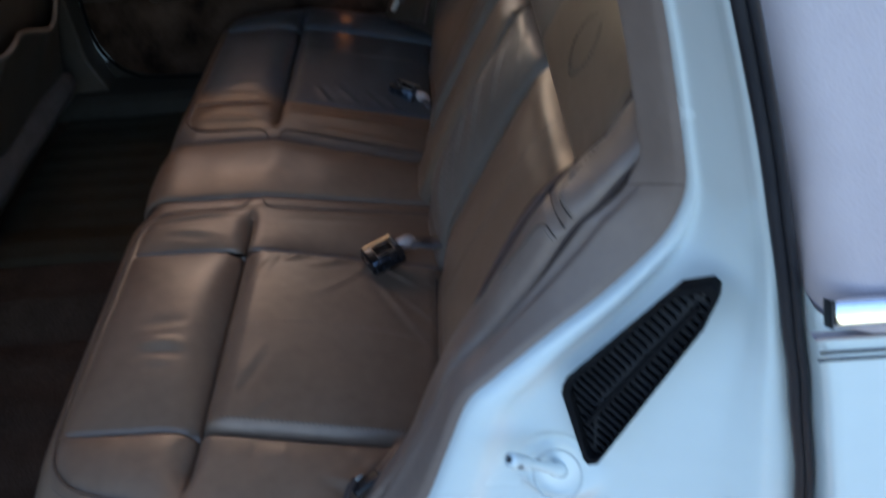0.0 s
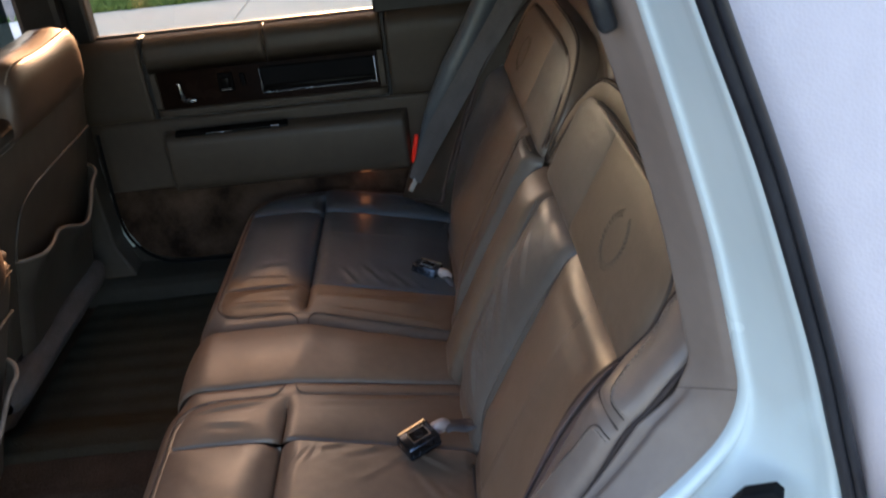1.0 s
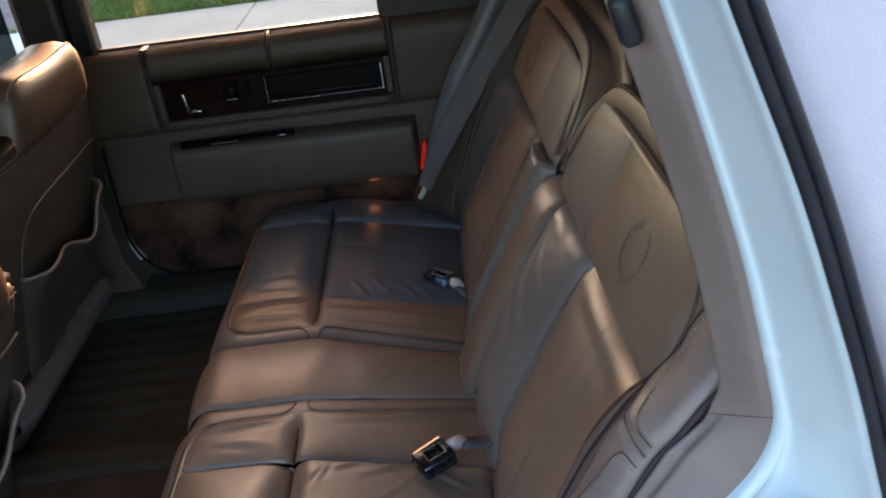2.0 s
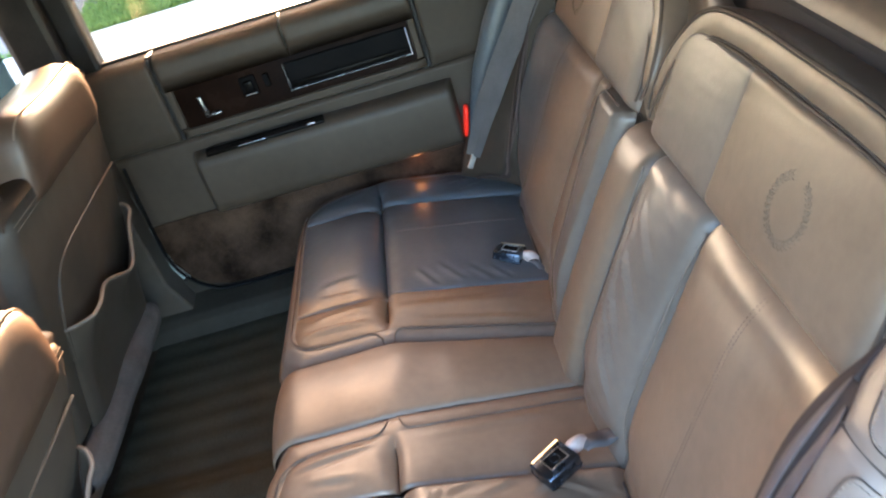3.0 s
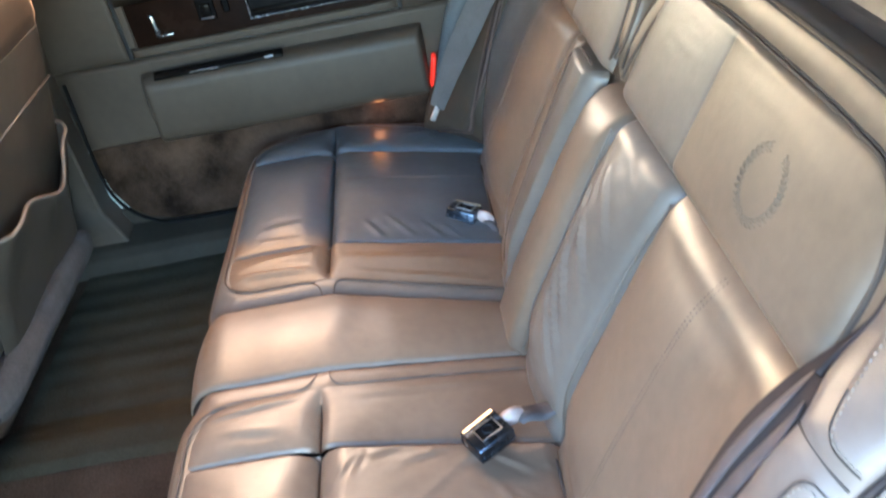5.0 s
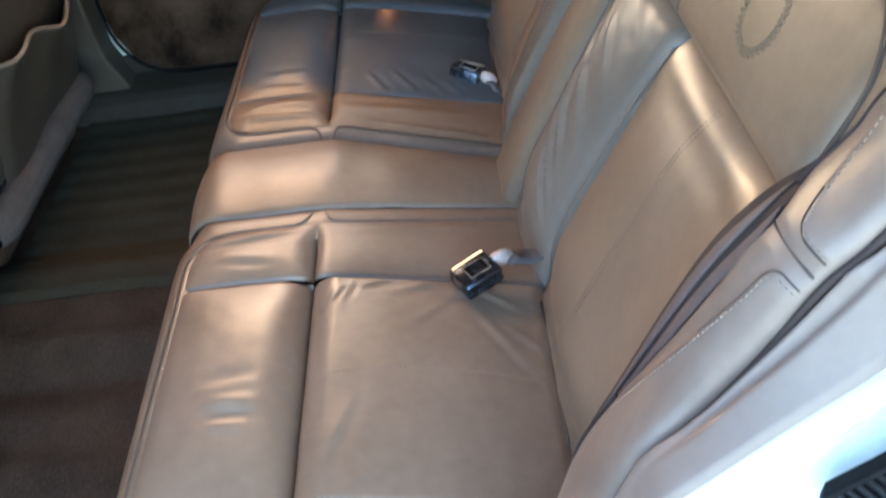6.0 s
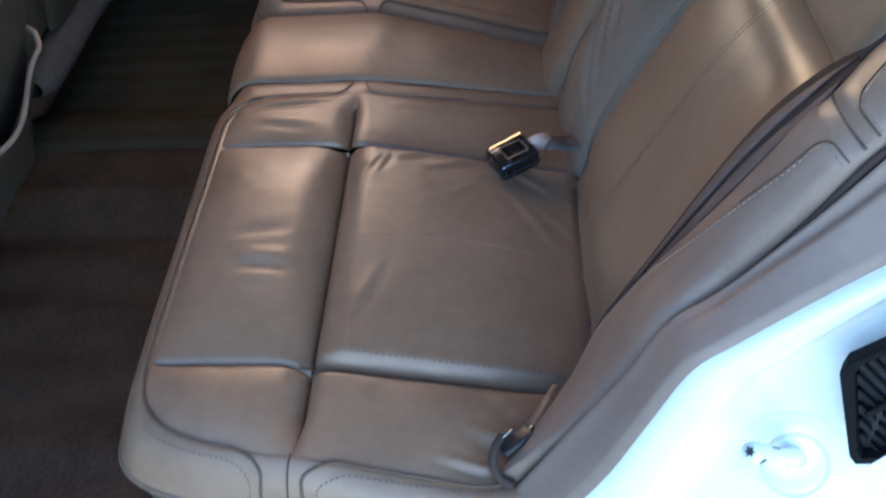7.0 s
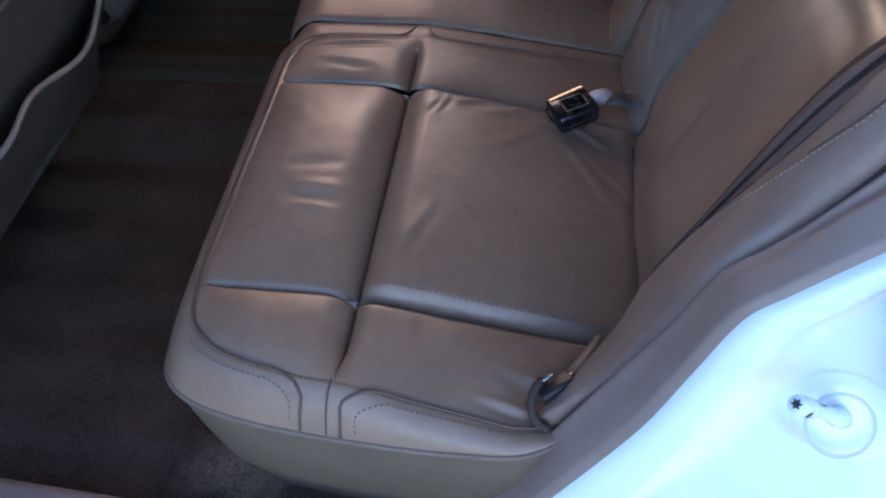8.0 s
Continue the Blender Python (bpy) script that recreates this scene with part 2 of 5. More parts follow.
AMBER_LAMP.node_tree.nodes["Principled BSDF"].inputs["Emission Strength"].default_value = 0.03

# ---------------------------------------------------------------- mesh helpers


def mesh_object(name, verts, faces, mat, parent=None, label="", smooth=True):
    me = bpy.data.meshes.new(name)
    me.from_pydata([tuple(v) for v in verts], [], faces)
    me.materials.append(mat)
    if smooth:
        me.polygons.foreach_set("use_smooth", [True] * len(me.polygons))
    me.update()
    ob = new(name, me)
    if parent:
        ob.parent = parent
    return tagged(ob, label)


def part(name, bm, mat, parent, label="", smooth=False):
    me = bpy.data.meshes.new(name)
    bm.to_mesh(me)
    bm.free()
    me.materials.append(mat)
    if smooth:
        me.polygons.foreach_set("use_smooth", [True] * len(me.polygons))
    ob = new(name, me)
    if parent:
        ob.parent = parent
    return tagged(ob, label)


def thing(name, label, category, group="", kind="", at=None):
    ob = new(name)
    ob.empty_display_size = 0.05
    return tagged(ob, label, category, group, kind)


def block(size, at=(0, 0, 0), bevel=0.0, segments=2, turn=None, bm=None):
    """A bevelled box, added to bm."""
    b = bmesh.new()
    bmesh.ops.create_cube(b, size=1.0)
    bmesh.ops.scale(b, vec=size, verts=b.verts)
    if bevel:
        bmesh.ops.bevel(b, geom=b.edges[:], offset=bevel, segments=segments, affect="EDGES", profile=0.5)
    m = Matrix.Translation(at) @ (turn if turn else Matrix.Identity(4))
    bmesh.ops.transform(b, matrix=m, verts=b.verts)
    if bm is None:
        return b
    tmp = bpy.data.meshes.new("tmp")
    b.to_mesh(tmp)
    b.free()
    bm.from_mesh(tmp)
    bpy.data.meshes.remove(tmp)
    return bm


def tube(points, r, sides=8, closed=False):
    """Verts and faces of a round cord along points."""
    pts = [Vector(p) for p in points]
    n = len(pts)
    verts, faces = [], []
    side = None
    for i, p in enumerate(pts):
        a = pts[(i - 1) % n] if closed or i else p
        b = pts[(i + 1) % n] if closed or i < n - 1 else p
        d = (b - a).normalized()
        if side is None:
            side = d.orthogonal().normalized()
        side = (side - d * side.dot(d)).normalized()
        up = d.cross(side)
        for k in range(sides):
            w = 2 * math.pi * k / sides
            verts.append(p + side * (r * math.cos(w)) + up * (r * math.sin(w)))
    for i in range(n if closed else n - 1):
        j = (i + 1) % n
        for k in range(sides):
            l = (k + 1) % sides
            faces.append((i * sides + k, i * sides + l, j * sides + l, j * sides + k))
    if not closed:
        faces.append(tuple(range(sides))[::-1])
        faces.append(tuple((n - 1) * sides + k for k in range(sides)))
    return verts, faces


def cord(name, points, r, mat, parent, label="", sides=8, closed=False):
    v, f = tube(points, r, sides, closed)
    return mesh_object(name, v, f, mat, parent, label)


def spline(points, n, closed=False):
    """n points of a smooth curve through points (Catmull-Rom), evenly in parameter."""
    P = [Vector(p) for p in points]
    m = len(P)
    out = []
    spans = m if closed else m - 1
    for i in range(n):
        t = i / (n if closed else n - 1) * spans
        k = min(int(t), spans - 1)
        f = t - k
        if closed:
            a, b, c, d = P[(k - 1) % m], P[k % m], P[(k + 1) % m], P[(k + 2) % m]
        else:
            b, c = P[k], P[k + 1]
            a = P[k - 1] if k else b * 2 - c
            d = P[k + 2] if k + 2 < m else c * 2 - b
        out.append(0.5 * ((2 * b) + (c - a) * f + (2 * a - 5 * b + 4 * c - d) * f * f + (3 * b - a - 3 * c + d) * f ** 3))
    return out


def grid_faces(nu, nv, flip=False):
    faces = []
    for j in range(nv - 1):
        for i in range(nu - 1):
            q = (j * nu + i, j * nu + i + 1, (j + 1) * nu + i + 1, (j + 1) * nu + i)
            faces.append(q[::-1] if flip else q)
    return faces


def loft(name, rows, mat, parent, label="", flip=False, smooth=True):
    """A sheet through rows of points, all rows of one length."""
    return mesh_object(name, [p for r in rows for p in r], grid_faces(len(rows[0]), len(rows), flip), mat, parent, label, smooth)


def spaced(n):
    return [0.45 * (0.5 - 0.5 * math.cos(math.pi * i / (n - 1))) + 0.55 * i / (n - 1) for i in range(n)]


def quilt(name, parent, mat, S, u, v, crown=0.008, r=0.014, drop=0.018, n=(36, 36), extra=None, label="", lo=None, hi=None, flip=False, wave=0.0007, shallow=None):
    """A stuffed panel over the patch u x v of the surface S(u, v, height); its rim dives by drop within r.
    r, drop: one value, or four for the low and high ends of u and of v. lo, hi: the ends of u as functions of v. extra: added height. shallow: how deep the dive is, as a function of v."""
    R = (r,) * 4 if not isinstance(r, tuple) else r
    D = (drop,) * 4 if not isinstance(drop, tuple) else drop
    verts = []
    A, B = spaced(n[0]), spaced(n[1])
    for b in B:
        vv = v[0] + (v[1] - v[0]) * b
        ua = lo(vv) if lo else u[0]
        ub = hi(vv) if hi else u[1]
        w, h = abs(ub - ua), abs(v[1] - v[0])
        for a in A:
            uu = ua + (ub - ua) * a
            q0, q1 = max(0.0, 1 - a * w / R[0]), max(0.0, 1 - (1 - a) * w / R[1])
            q2, q3 = max(0.0, 1 - b * h / R[2]), max(0.0, 1 - (1 - b) * h / R[3])
            total = q0 * q0 + q1 * q1 + q2 * q2 + q3 * q3
            q = min(1.0, math.sqrt(total))
            dive = (q0 * q0 * D[0] + q1 * q1 * D[1] + q2 * q2 * D[2] + q3 * q3 * D[3]) / total if total else 0.0
            z = crown * (1 - abs(2 * a - 1) ** 2.4) * (1 - abs(2 * b - 1) ** 2.4) - dive * (1 - math.sqrt(1 - q * q))
            z += wave * noise.noise((uu * 17, vv * 17, crown * 900)) + 0.5 * wave * noise.noise((uu * 45, vv * 45, 3.1))
            if shallow:
                z += dive * (1 - math.sqrt(1 - q * q)) * (1 - shallow(vv))
            if extra:
                z += extra(uu, vv) * (1 - q)
            verts.append(S(uu, vv, z))
    return mesh_object(name, verts, grid_faces(n[0], n[1], flip), mat, parent, label)


def crease(u0, v0, u1, v1, width, height):
    """A soft ridge along a short line, with a dip beside it."""
    d = Vector((u1 - u0, v1 - v0))
    length = d.length
    d /= length

    def f(u, v):
        p = Vector((u - u0, v - v0))
        s = p.dot(d) / length
        t = p.x * d.y - p.y * d.x
        if s < -0.3 or s > 1.3 or abs(t) > 4 * width:
            return 0.0
        fade = max(0.0, 1 - (2 * s - 1) ** 2 * 0.75)
        return height * fade * (math.exp(-(t / width) ** 2) - 0.7 * math.exp(-((t - 1.6 * width) / width) ** 2))
    return f


def creases(*items):
    fs = [crease(*i) for i in items]
    return lambda u, v: sum(f(u, v) for f in fs)


def stitches(name, points, parent, mat, step=0.006, size=(0.0034, 0.0011, 0.0009), lift=None, label=""):
    """A row of thread stitches along points."""
    pts = [Vector(p) for p in points]
    verts, faces = [], []
    gone, want = 0.0, 0.0
    lift = Vector(lift) if lift else Vector((0, 0, 1))
    for a, b in zip(pts, pts[1:]):
        seg = (b - a).length
        if seg < 1e-7:
            continue
        d = (b - a) / seg
        while want < gone + seg:
            c = a + d * (want - gone)
            s = d.cross(lift).normalized()
            n = s.cross(d)
            k = len(verts)
            for sz in (-1, 1):
                for sy in (-1, 1):
                    for sx in (-1, 1):
                        taper = 0.6 if sz > 0 else 1
                        verts.append(c + d * (sx * size[0] / 2 * taper) + s * (sy * size[1] / 2 * taper) + n * (sz * size[2] / 2))
            faces += [tuple(k + i for i in f) for f in ((0, 2, 3, 1), (4, 5, 7, 6), (0, 1, 5, 4), (2, 6, 7, 3), (0, 4, 6, 2), (1, 3, 7, 5))]
            want += step
        gone += seg
    return tagged(mesh_object(name, verts, faces, mat, parent, label, smooth=False), kind="stuff")


def prism(outline, axis, a, b, bevel=0.0):
    """An outline of 2D points pushed along an axis from a to b, edges bevelled."""
    bm = bmesh.new()
    at = {"x": lambda p, k: (k, p[0], p[1]), "y": lambda p, k: (p[0], k, p[1]), "z": lambda p, k: (p[0], p[1], k)}[axis]
    lo = [bm.verts.new(at(p, a)) for p in outline]
    hi = [bm.verts.new(at(p, b)) for p in outline]
    n = len(outline)
    bm.faces.new(lo)
    bm.faces.new(hi[::-1])
    for i in range(n):
        bm.faces.new((lo[i], lo[(i + 1) % n], hi[(i + 1) % n], hi[i])[::-1])
    bmesh.ops.recalc_face_normals(bm, faces=bm.faces)
    if bevel:
        bmesh.ops.bevel(bm, geom=bm.edges[:], offset=bevel, segments=2, affect="EDGES", profile=0.5)
    return bm

# ---------------------------------------------------------------- ground and street
C = 1.317          # the car's middle plane, y
FLOOR = 0.39


def lerp(a, b, t):
    return a + (b - a) * t


def along(table, t):
    """Linear look-up in a short table of (t, value, ...)."""
    if t <= table[0][0]:
        return table[0][1:]
    for a, b in zip(table, table[1:]):
        if t <= b[0]:
            f = (t - a[0]) / (b[0] - a[0])
            return tuple(lerp(p, q, f) for p, q in zip(a[1:], b[1:]))
    return table[-1][1:]


bm = bmesh.new()
bmesh.ops.create_grid(bm, x_segments=60, y_segments=60, size=400)
ground = tagged(part("ground", bm, GRASS_SOIL, None), "short green lawn soil reaching to the distance", "ground", kind="structure")
ground.location = (0, 0, -0.02)
# unseen roadway, made pale so it bounces sunlight into the cabin
road = tagged(part("road", block((60, 8.6, 0.04), (0, 1.6, -0.018), 0.004), CONCRETE, None), "roadway beside the pavement, pale concrete to bounce light", "road", kind="structure")
tagged(part("driveway", block((5.0, 9.0, 0.05), (-5.5, 12.42, -0.013), 0.004), ASPHALT, None), "dark asphalt driveway crossing the lawn", "road", kind="structure")
pavement = tagged(part("pavement", block((60, 1.98, 0.1), (0, 6.92, -0.062), 0.004), CONCRETE, None), "sunlit pale concrete pavement bed", "pavement", kind="structure")
slab_bm = block((1.49, 1.94, 0.03), (0, 0, 0), 0.006)
slab_me = bpy.data.meshes.new("slab")
slab_bm.to_mesh(slab_me)
slab_bm.free()
slab_me.materials.append(CONCRETE)
for i in range(-8, 9):
    s = new("slab", slab_me)
    s.parent = pavement
    s.location = (-1.22 + 0.75 + 1.5 * i, 6.92, 0.0)

# lawn blades by the pavement, one mesh
rng = random.Random(4)
verts, faces = [], []
for i in range(26000):
    x, y = rng.uniform(-6, 4.0), 7.9 + 3.2 * rng.random() ** 1.7
    if -7.9 < x < -3.1 and y > 7.92:
        continue
    h = rng.uniform(0.03, 0.085)
    w = rng.uniform(0.004, 0.009)
    a = rng.uniform(0, math.pi)
    dx, dy = math.cos(a) * w, math.sin(a) * w
    bx, by = rng.uniform(-0.03, 0.03), rng.uniform(-0.03, 0.03)
    k = len(verts)
    verts += [(x - dx, y - dy, -0.03), (x + dx, y + dy, -0.03), (x + bx + dx * 0.5, y + by + dy * 0.5, h * 0.7), (x + bx * 2, y + by * 2, h)]
    faces += [(k, k + 1, k + 2), (k, k + 2, k + 3)]
tagged(mesh_object("lawn_grass", verts, faces, BLADE, None, smooth=False), "mown green lawn grass beside the pavement", "grass", kind="stuff")

# distant belt of trees beyond the lawn, unseen, added to block low sky light
belt_rows = []
for i in range(160):
    x = lerp(-70.0, 70.0, i / 159)
    top = 5.2 + 0.5 * noise.noise((x * 0.35, 1, 2)) + 0.25 * noise.noise((x * 1.3, 4, 2))
    belt_rows.append([Vector((x, 30.0 + d + 0.5 * noise.noise((x * 0.8, h * 3, 0)), -0.1 + (top + 0.1) * h)) for d, h in ((-0.2, 0.0), (-0.9, 0.15), (-1.3, 0.4), (-1.2, 0.65), (-0.7, 0.85), (0.0, 0.97), (1.0, 1.0), (2.4, 0.8), (3.0, 0.0))])
tagged(loft("backdrop", belt_rows, BLADE, None, "", flip=True), "unseen belt of trees added to cut low sky light", "trees", kind="structure")

# ---------------------------------------------------------------- car body, near side opening
car = thing("car", "white sedan with a pale vinyl roof and open rear door", "car")

# rim of the door opening: z, x (white edge, y 0.60), x (trim's inner edge, y 0.64), x (seal line, y 0.515)
RIM = [
    (0.395, 0.135, 0.115, 0.640), (0.45, 0.160, 0.144, 0.632), (0.517, 0.193, 0.176, 0.622), (0.60, 0.235, 0.216, 0.606), (0.665, 0.265, 0.247, 0.595),
    (0.74, 0.290, 0.284, 0.578), (0.80, 0.311, 0.308, 0.567), (0.83, 0.337, 0.334, 0.560), (0.874, 0.380, 0.365, 0.549), (0.914, 0.422, 0.391, 0.540), (0.957, 0.459, 0.416, 0.528),
    (0.985, 0.474, 0.448, 0.521), (1.015, 0.479, 0.460, 0.513), (1.05, 0.473, 0.453, 0.503), (1.10, 0.462, 0.443, 0.489), (1.153, 0.449, 0.430, 0.472),
    (1.235, 0.424, 0.406, 0.444), (1.317, 0.397, 0.378, 0.411), (1.37, 0.378, 0.360, 0.390), (1.41, 0.362, 0.344, 0.374)]


def rim_spline(column, n=90):
    pts = spline([(r[column], 0, r[0]) for r in RIM], n)
    return pts


def jamb_point(z, f):
    w, i, s = along(RIM, z)
    y = lerp(0.60, 0.515, f)
    return Vector((lerp(w, s, f), y, z))


def jamb_normal(z, f):
    a = jamb_point(z, min(1, f + 0.05)) - jamb_point(z, max(0, f - 0.05))
    b = jamb_point(z + 0.02, f) - jamb_point(z - 0.02, f)
    n = a.cross(b).normalized()
    return n if n.y < 0 else -n


white = rim_spline(1)
inner = rim_spline(2)
seal = rim_spline(3)


# pressed dish round the door striker: its centre and the jamb's tangents there
DISH = Vector((0.393, 0.580, 0.726))
DISH_N = jamb_normal(0.722, 0.35)
DISH_A = (jamb_point(0.722, 0.40) - jamb_point(0.722, 0.30)).normalized()
DISH_B = DISH_N.cross(DISH_A) if DISH_N.cross(DISH_A).z > 0 else DISH_A.cross(DISH_N)


def dished(p):
    d = p - DISH
    v, r = d.dot(DISH_B), math.hypot(d.dot(DISH_A), d.dot(DISH_B))
    w = max(0.0, min(1.0, (0.046 - r) / 0.022))
    return p - DISH_N * (0.5 * v * w * w * (3 - 2 * w))


rows = []
SECTION = [(0.0, 0.02), (0.0, 0.004), (0.03, -0.006), (0.07, -0.008), (0.12, -0.004), (0.17, 0.006), (0.23, 0.011), (0.35, 0.011), (0.5, 0.01), (0.65, 0.009), (0.78, 0.006), (0.86, 0.0), (0.93, -0.004), (1.0, 0.004), (1.06, 0.02)]
SECTION_FINE = [(p.x, p.y) for p in spline([(f, d, 0) for f, d in SECTION], 85)]
for w, s in zip(rim_spline(1, 240), rim_spline(3, 240)):
    span = max(0.03, s.x - w.x)
    k = min(1.0, span / 0.10)
    row = []
    for f, d in SECTION_FINE:
        row.append(dished(Vector((lerp(w.x, s.x, f) + d * 0.35 * k, lerp(0.60, 0.515, f) + d * 0.9 * k, lerp(w.z, s.z, f)))))
    rows.append(row)
loft("door_jamb", rows, PAINT, car, "white painted door jamb", flip=True)

# tan trim strip along the opening, lower and upper length with a joint between
joint = 56


def trim_piece(a, b):
    rows = []
    for w, i in zip(white[a:b], inner[a:b]):
        # the rows slope down towards the seat round the upper corner
        slope = 0.024 * max(0.0, min(1.0, (w.z - 0.92) / 0.08)) * max(0.0, min(1.0, (1.12 - w.z) / 0.08))
        d = Vector((along(RIM, w.z - slope)[1] - w.x if slope else i.x - w.x, 0.04, i.z - slope - w.z))
        n = Vector((-1, 0, 0.2)).normalized()
        row = []
        # above the bend the strip has a hollow beside the seat and a gap along its edge
        g = max(0.0, min(1.0, (w.z - 0.80) / 0.05)) * max(0.0, min(1.0, (1.02 - w.z) / 0.03))
        for f, h in ((-0.12, -0.012), (-0.05, -0.001), (0.03, 0.0045), (0.10, 0.0055), (0.45, 0.0052), (0.60, lerp(0.0050, 0.0068, g)), (0.68, lerp(0.0050, 0.0060, g)), (0.76, lerp(0.0052, 0.0018, g)), (0.84, lerp(0.0054, 0.0002, g)), (0.92, lerp(0.0058, 0.0016, g)), (0.97, lerp(0.0050, 0.0022, g)), (1.0, lerp(0.003, 0.0, g)), (1.03, -0.004), (1.08, -0.02), (1.6, -0.035)):
            more = Vector((max(0.0, d.x), d.y, d.z)) * max(0.0, f - 1)
            row.append(Vector((w.x, 0.60, w.z)) + d * min(f, 1.0) + more + n * h)
        rows.append(row)
    return rows


loft("pillar_trim", trim_piece(0, joint + 1), TRIM, car, "tan plastic lower trim strip", flip=True)
loft("pillar_trim", trim_piece(joint, 90), TRIM, car, "tan plastic pillar trim", flip=True)
cord("trim_joint", trim_piece(joint, joint + 1)[0][1:12], 0.0004, SEAM, car, "fine dark joint", sides=5)
part("coat_hook", block((0.012, 0.016, 0.030), (0.383, 0.612, 1.302), 0.004, turn=pose(0, 0, 0, 0, -18, 0).to_3x3().to_4x4()), BLACK, car, "small black plastic button", smooth=True)

# black weather strip
strip = cord("weather_strip", [Vector((s.x + 0.0040, 0.507, s.z)) for s in seal], 0.0052, SEAL_RUBBER, car, "black rubber door seal", sides=12)
cord("outer_lip", [Vector((s.x + 0.0090, 0.501, s.z)) for s in seal], 0.0032, SEAL_RUBBER, strip, "second lip of the seal", sides=10)
# outer skin behind the opening: painted quarter panel, vinyl roof above the belt


def skin(z0, z1, y, n, bulge=0.0, rolled=False):
    rows = []
    for j in range(n):
        z = lerp(z0, z1, j / (n - 1))
        s = along(RIM, z)[2] + 0.008
        lean = 0.0 if z < 0.99 else (z - 0.99) * 0.32
        row = []
        lip = ((0.006, 0.048), (0.0065, 0.034), (0.009, 0.023), (0.014, 0.014), (0.022, 0.007), (0.034, 0.002)) if rolled else ((0.006, 0.035), (0.006, 0.008), (0.0075, 0.003), (0.011, 0.0005), (0.018, 0.0))
        for dx, dy in lip + ((0.1, -0.002), (0.3, -0.004), (0.6, 0.0), (1.0, 0.01), (1.5, 0.05)):
            row.append(Vector((s + dx, y + dy + lean + bulge * (z - 0.7) ** 2, z)))
        rows.append(row)
    return rows


loft("quarter_panel", skin(0.25, 0.996, 0.470, 26, 0.04), PAINT, car, "white painted rear quarter panel", flip=True)
loft("vinyl_roof_side", skin(0.990, 1.40, 0.462, 24, rolled=True), ROOF_VINYL, car, "pale mauve-white vinyl roof covering", flip=True)
loft("vinyl_roof_edge", [[Vector((x, 0.462 + d, 0.990 - e)) for x in (0.528, 0.7, 1.0, 1.5, 2.0)] for d, e in ((0.0, 0.0), (0.002, 0.004), (0.012, 0.006))], ROOF_VINYL, car, "rolled lower edge of the vinyl", flip=True)
part("chrome_moulding", block((0.5, 0.012, 0.017), (0.529 + 0.25, 0.459, 1.0135), 0.003, turn=pose(0, 0, 0, -32, 0, 0)), CHROME, car, "bright chrome belt moulding", smooth=True)
part("moulding_cap", block((0.002, 0.012, 0.017), (0.528, 0.459, 1.0135), 0.001, turn=pose(0, 0, 0, -32, 0, 0)), BLACK, car, "black end cap")
for dz in (0.0, -0.0065):
    part("pinstripe", block((0.6, 0.0012, 0.0017), (0.537 + 0.3, 0.4706, 0.968 + dz), 0.0), INK, car, "thin dark coach line")

# vent in the jamb: frame, backing, slats
VU = Vector((0.492, 0.537, 0.975)) - Vector((0.400, 0.572, 0.838))
VL = VU.length
VU.normalize()
VV = Vector((0.418, 0.555, 0.770)) - Vector((0.400, 0.572, 0.838))
VV = (VV - VU * VV.dot(VU))
VV.normalize()
VN = VU.cross(VV)
VN = VN if VN.y < 0 else -VN
VO = Vector((0.400, 0.572, 0.838)) + VN * 0.006


def vent_at(u, v, n):
    return VO + VU * u + VV * v + VN * n


OUT = [(-0.003, -0.0055), (-0.0425, 0.052), (-0.0435, 0.0585), (-0.0345, 0.0618), (0.136, 0.0184), (0.162, 0.0071), (0.1695, 0.001), (0.1695, -0.006), (0.1494, -0.0168), (0.006, -0.0106)]


def inset(poly, d):
    c = Vector((sum(p[0] for p in poly) / len(poly), sum(p[1] for p in poly) / len(poly)))
    return [tuple(c + (Vector(p) - c) * (1 - d / (Vector(p) - c).length)) for p in poly]


def ring_bm(outer, inner_, n0, n1):
    b = bmesh.new()
    rings = [[b.verts.new(vent_at(u, v, h)) for u, v in poly] for poly, h in ((outer, n0), (outer, n1 * 0.6), (inset(outer, 0.0015), n1), (inner_, n1), (inner_, n0))]
    for p, q in zip(rings, rings[1:]):
        for i in range(len(outer)):
            j = (i + 1) % len(outer)
            b.faces.new((p[i], p[j], q[j], q[i]))
    bmesh.ops.recalc_face_normals(b, faces=b.faces)
    return b


INN = inset(OUT, 0.009)
vent = part("air_vent", ring_bm(OUT, INN, -0.006, 0.006), VENT_BLACK, car, "black plastic louvred air vent frame")
b = bmesh.new()
b.faces.new([b.verts.new(vent_at(u, v, -0.004)) for u, v in INN])
part("backing", b, RUBBER, vent, "dark backing")


def clip_span(poly, u):
    """Where the line u crosses the outline."""
    hits = []
    for i in range(len(poly)):
        p, q = poly[i], poly[(i + 1) % len(poly)]
        if (p[0] - u) * (q[0] - u) < 0:
            hits.append(lerp(p[1], q[1], (u - p[0]) / (q[0] - p[0])))
    return (min(hits), max(hits)) if len(hits) >= 2 else None


u = -0.034
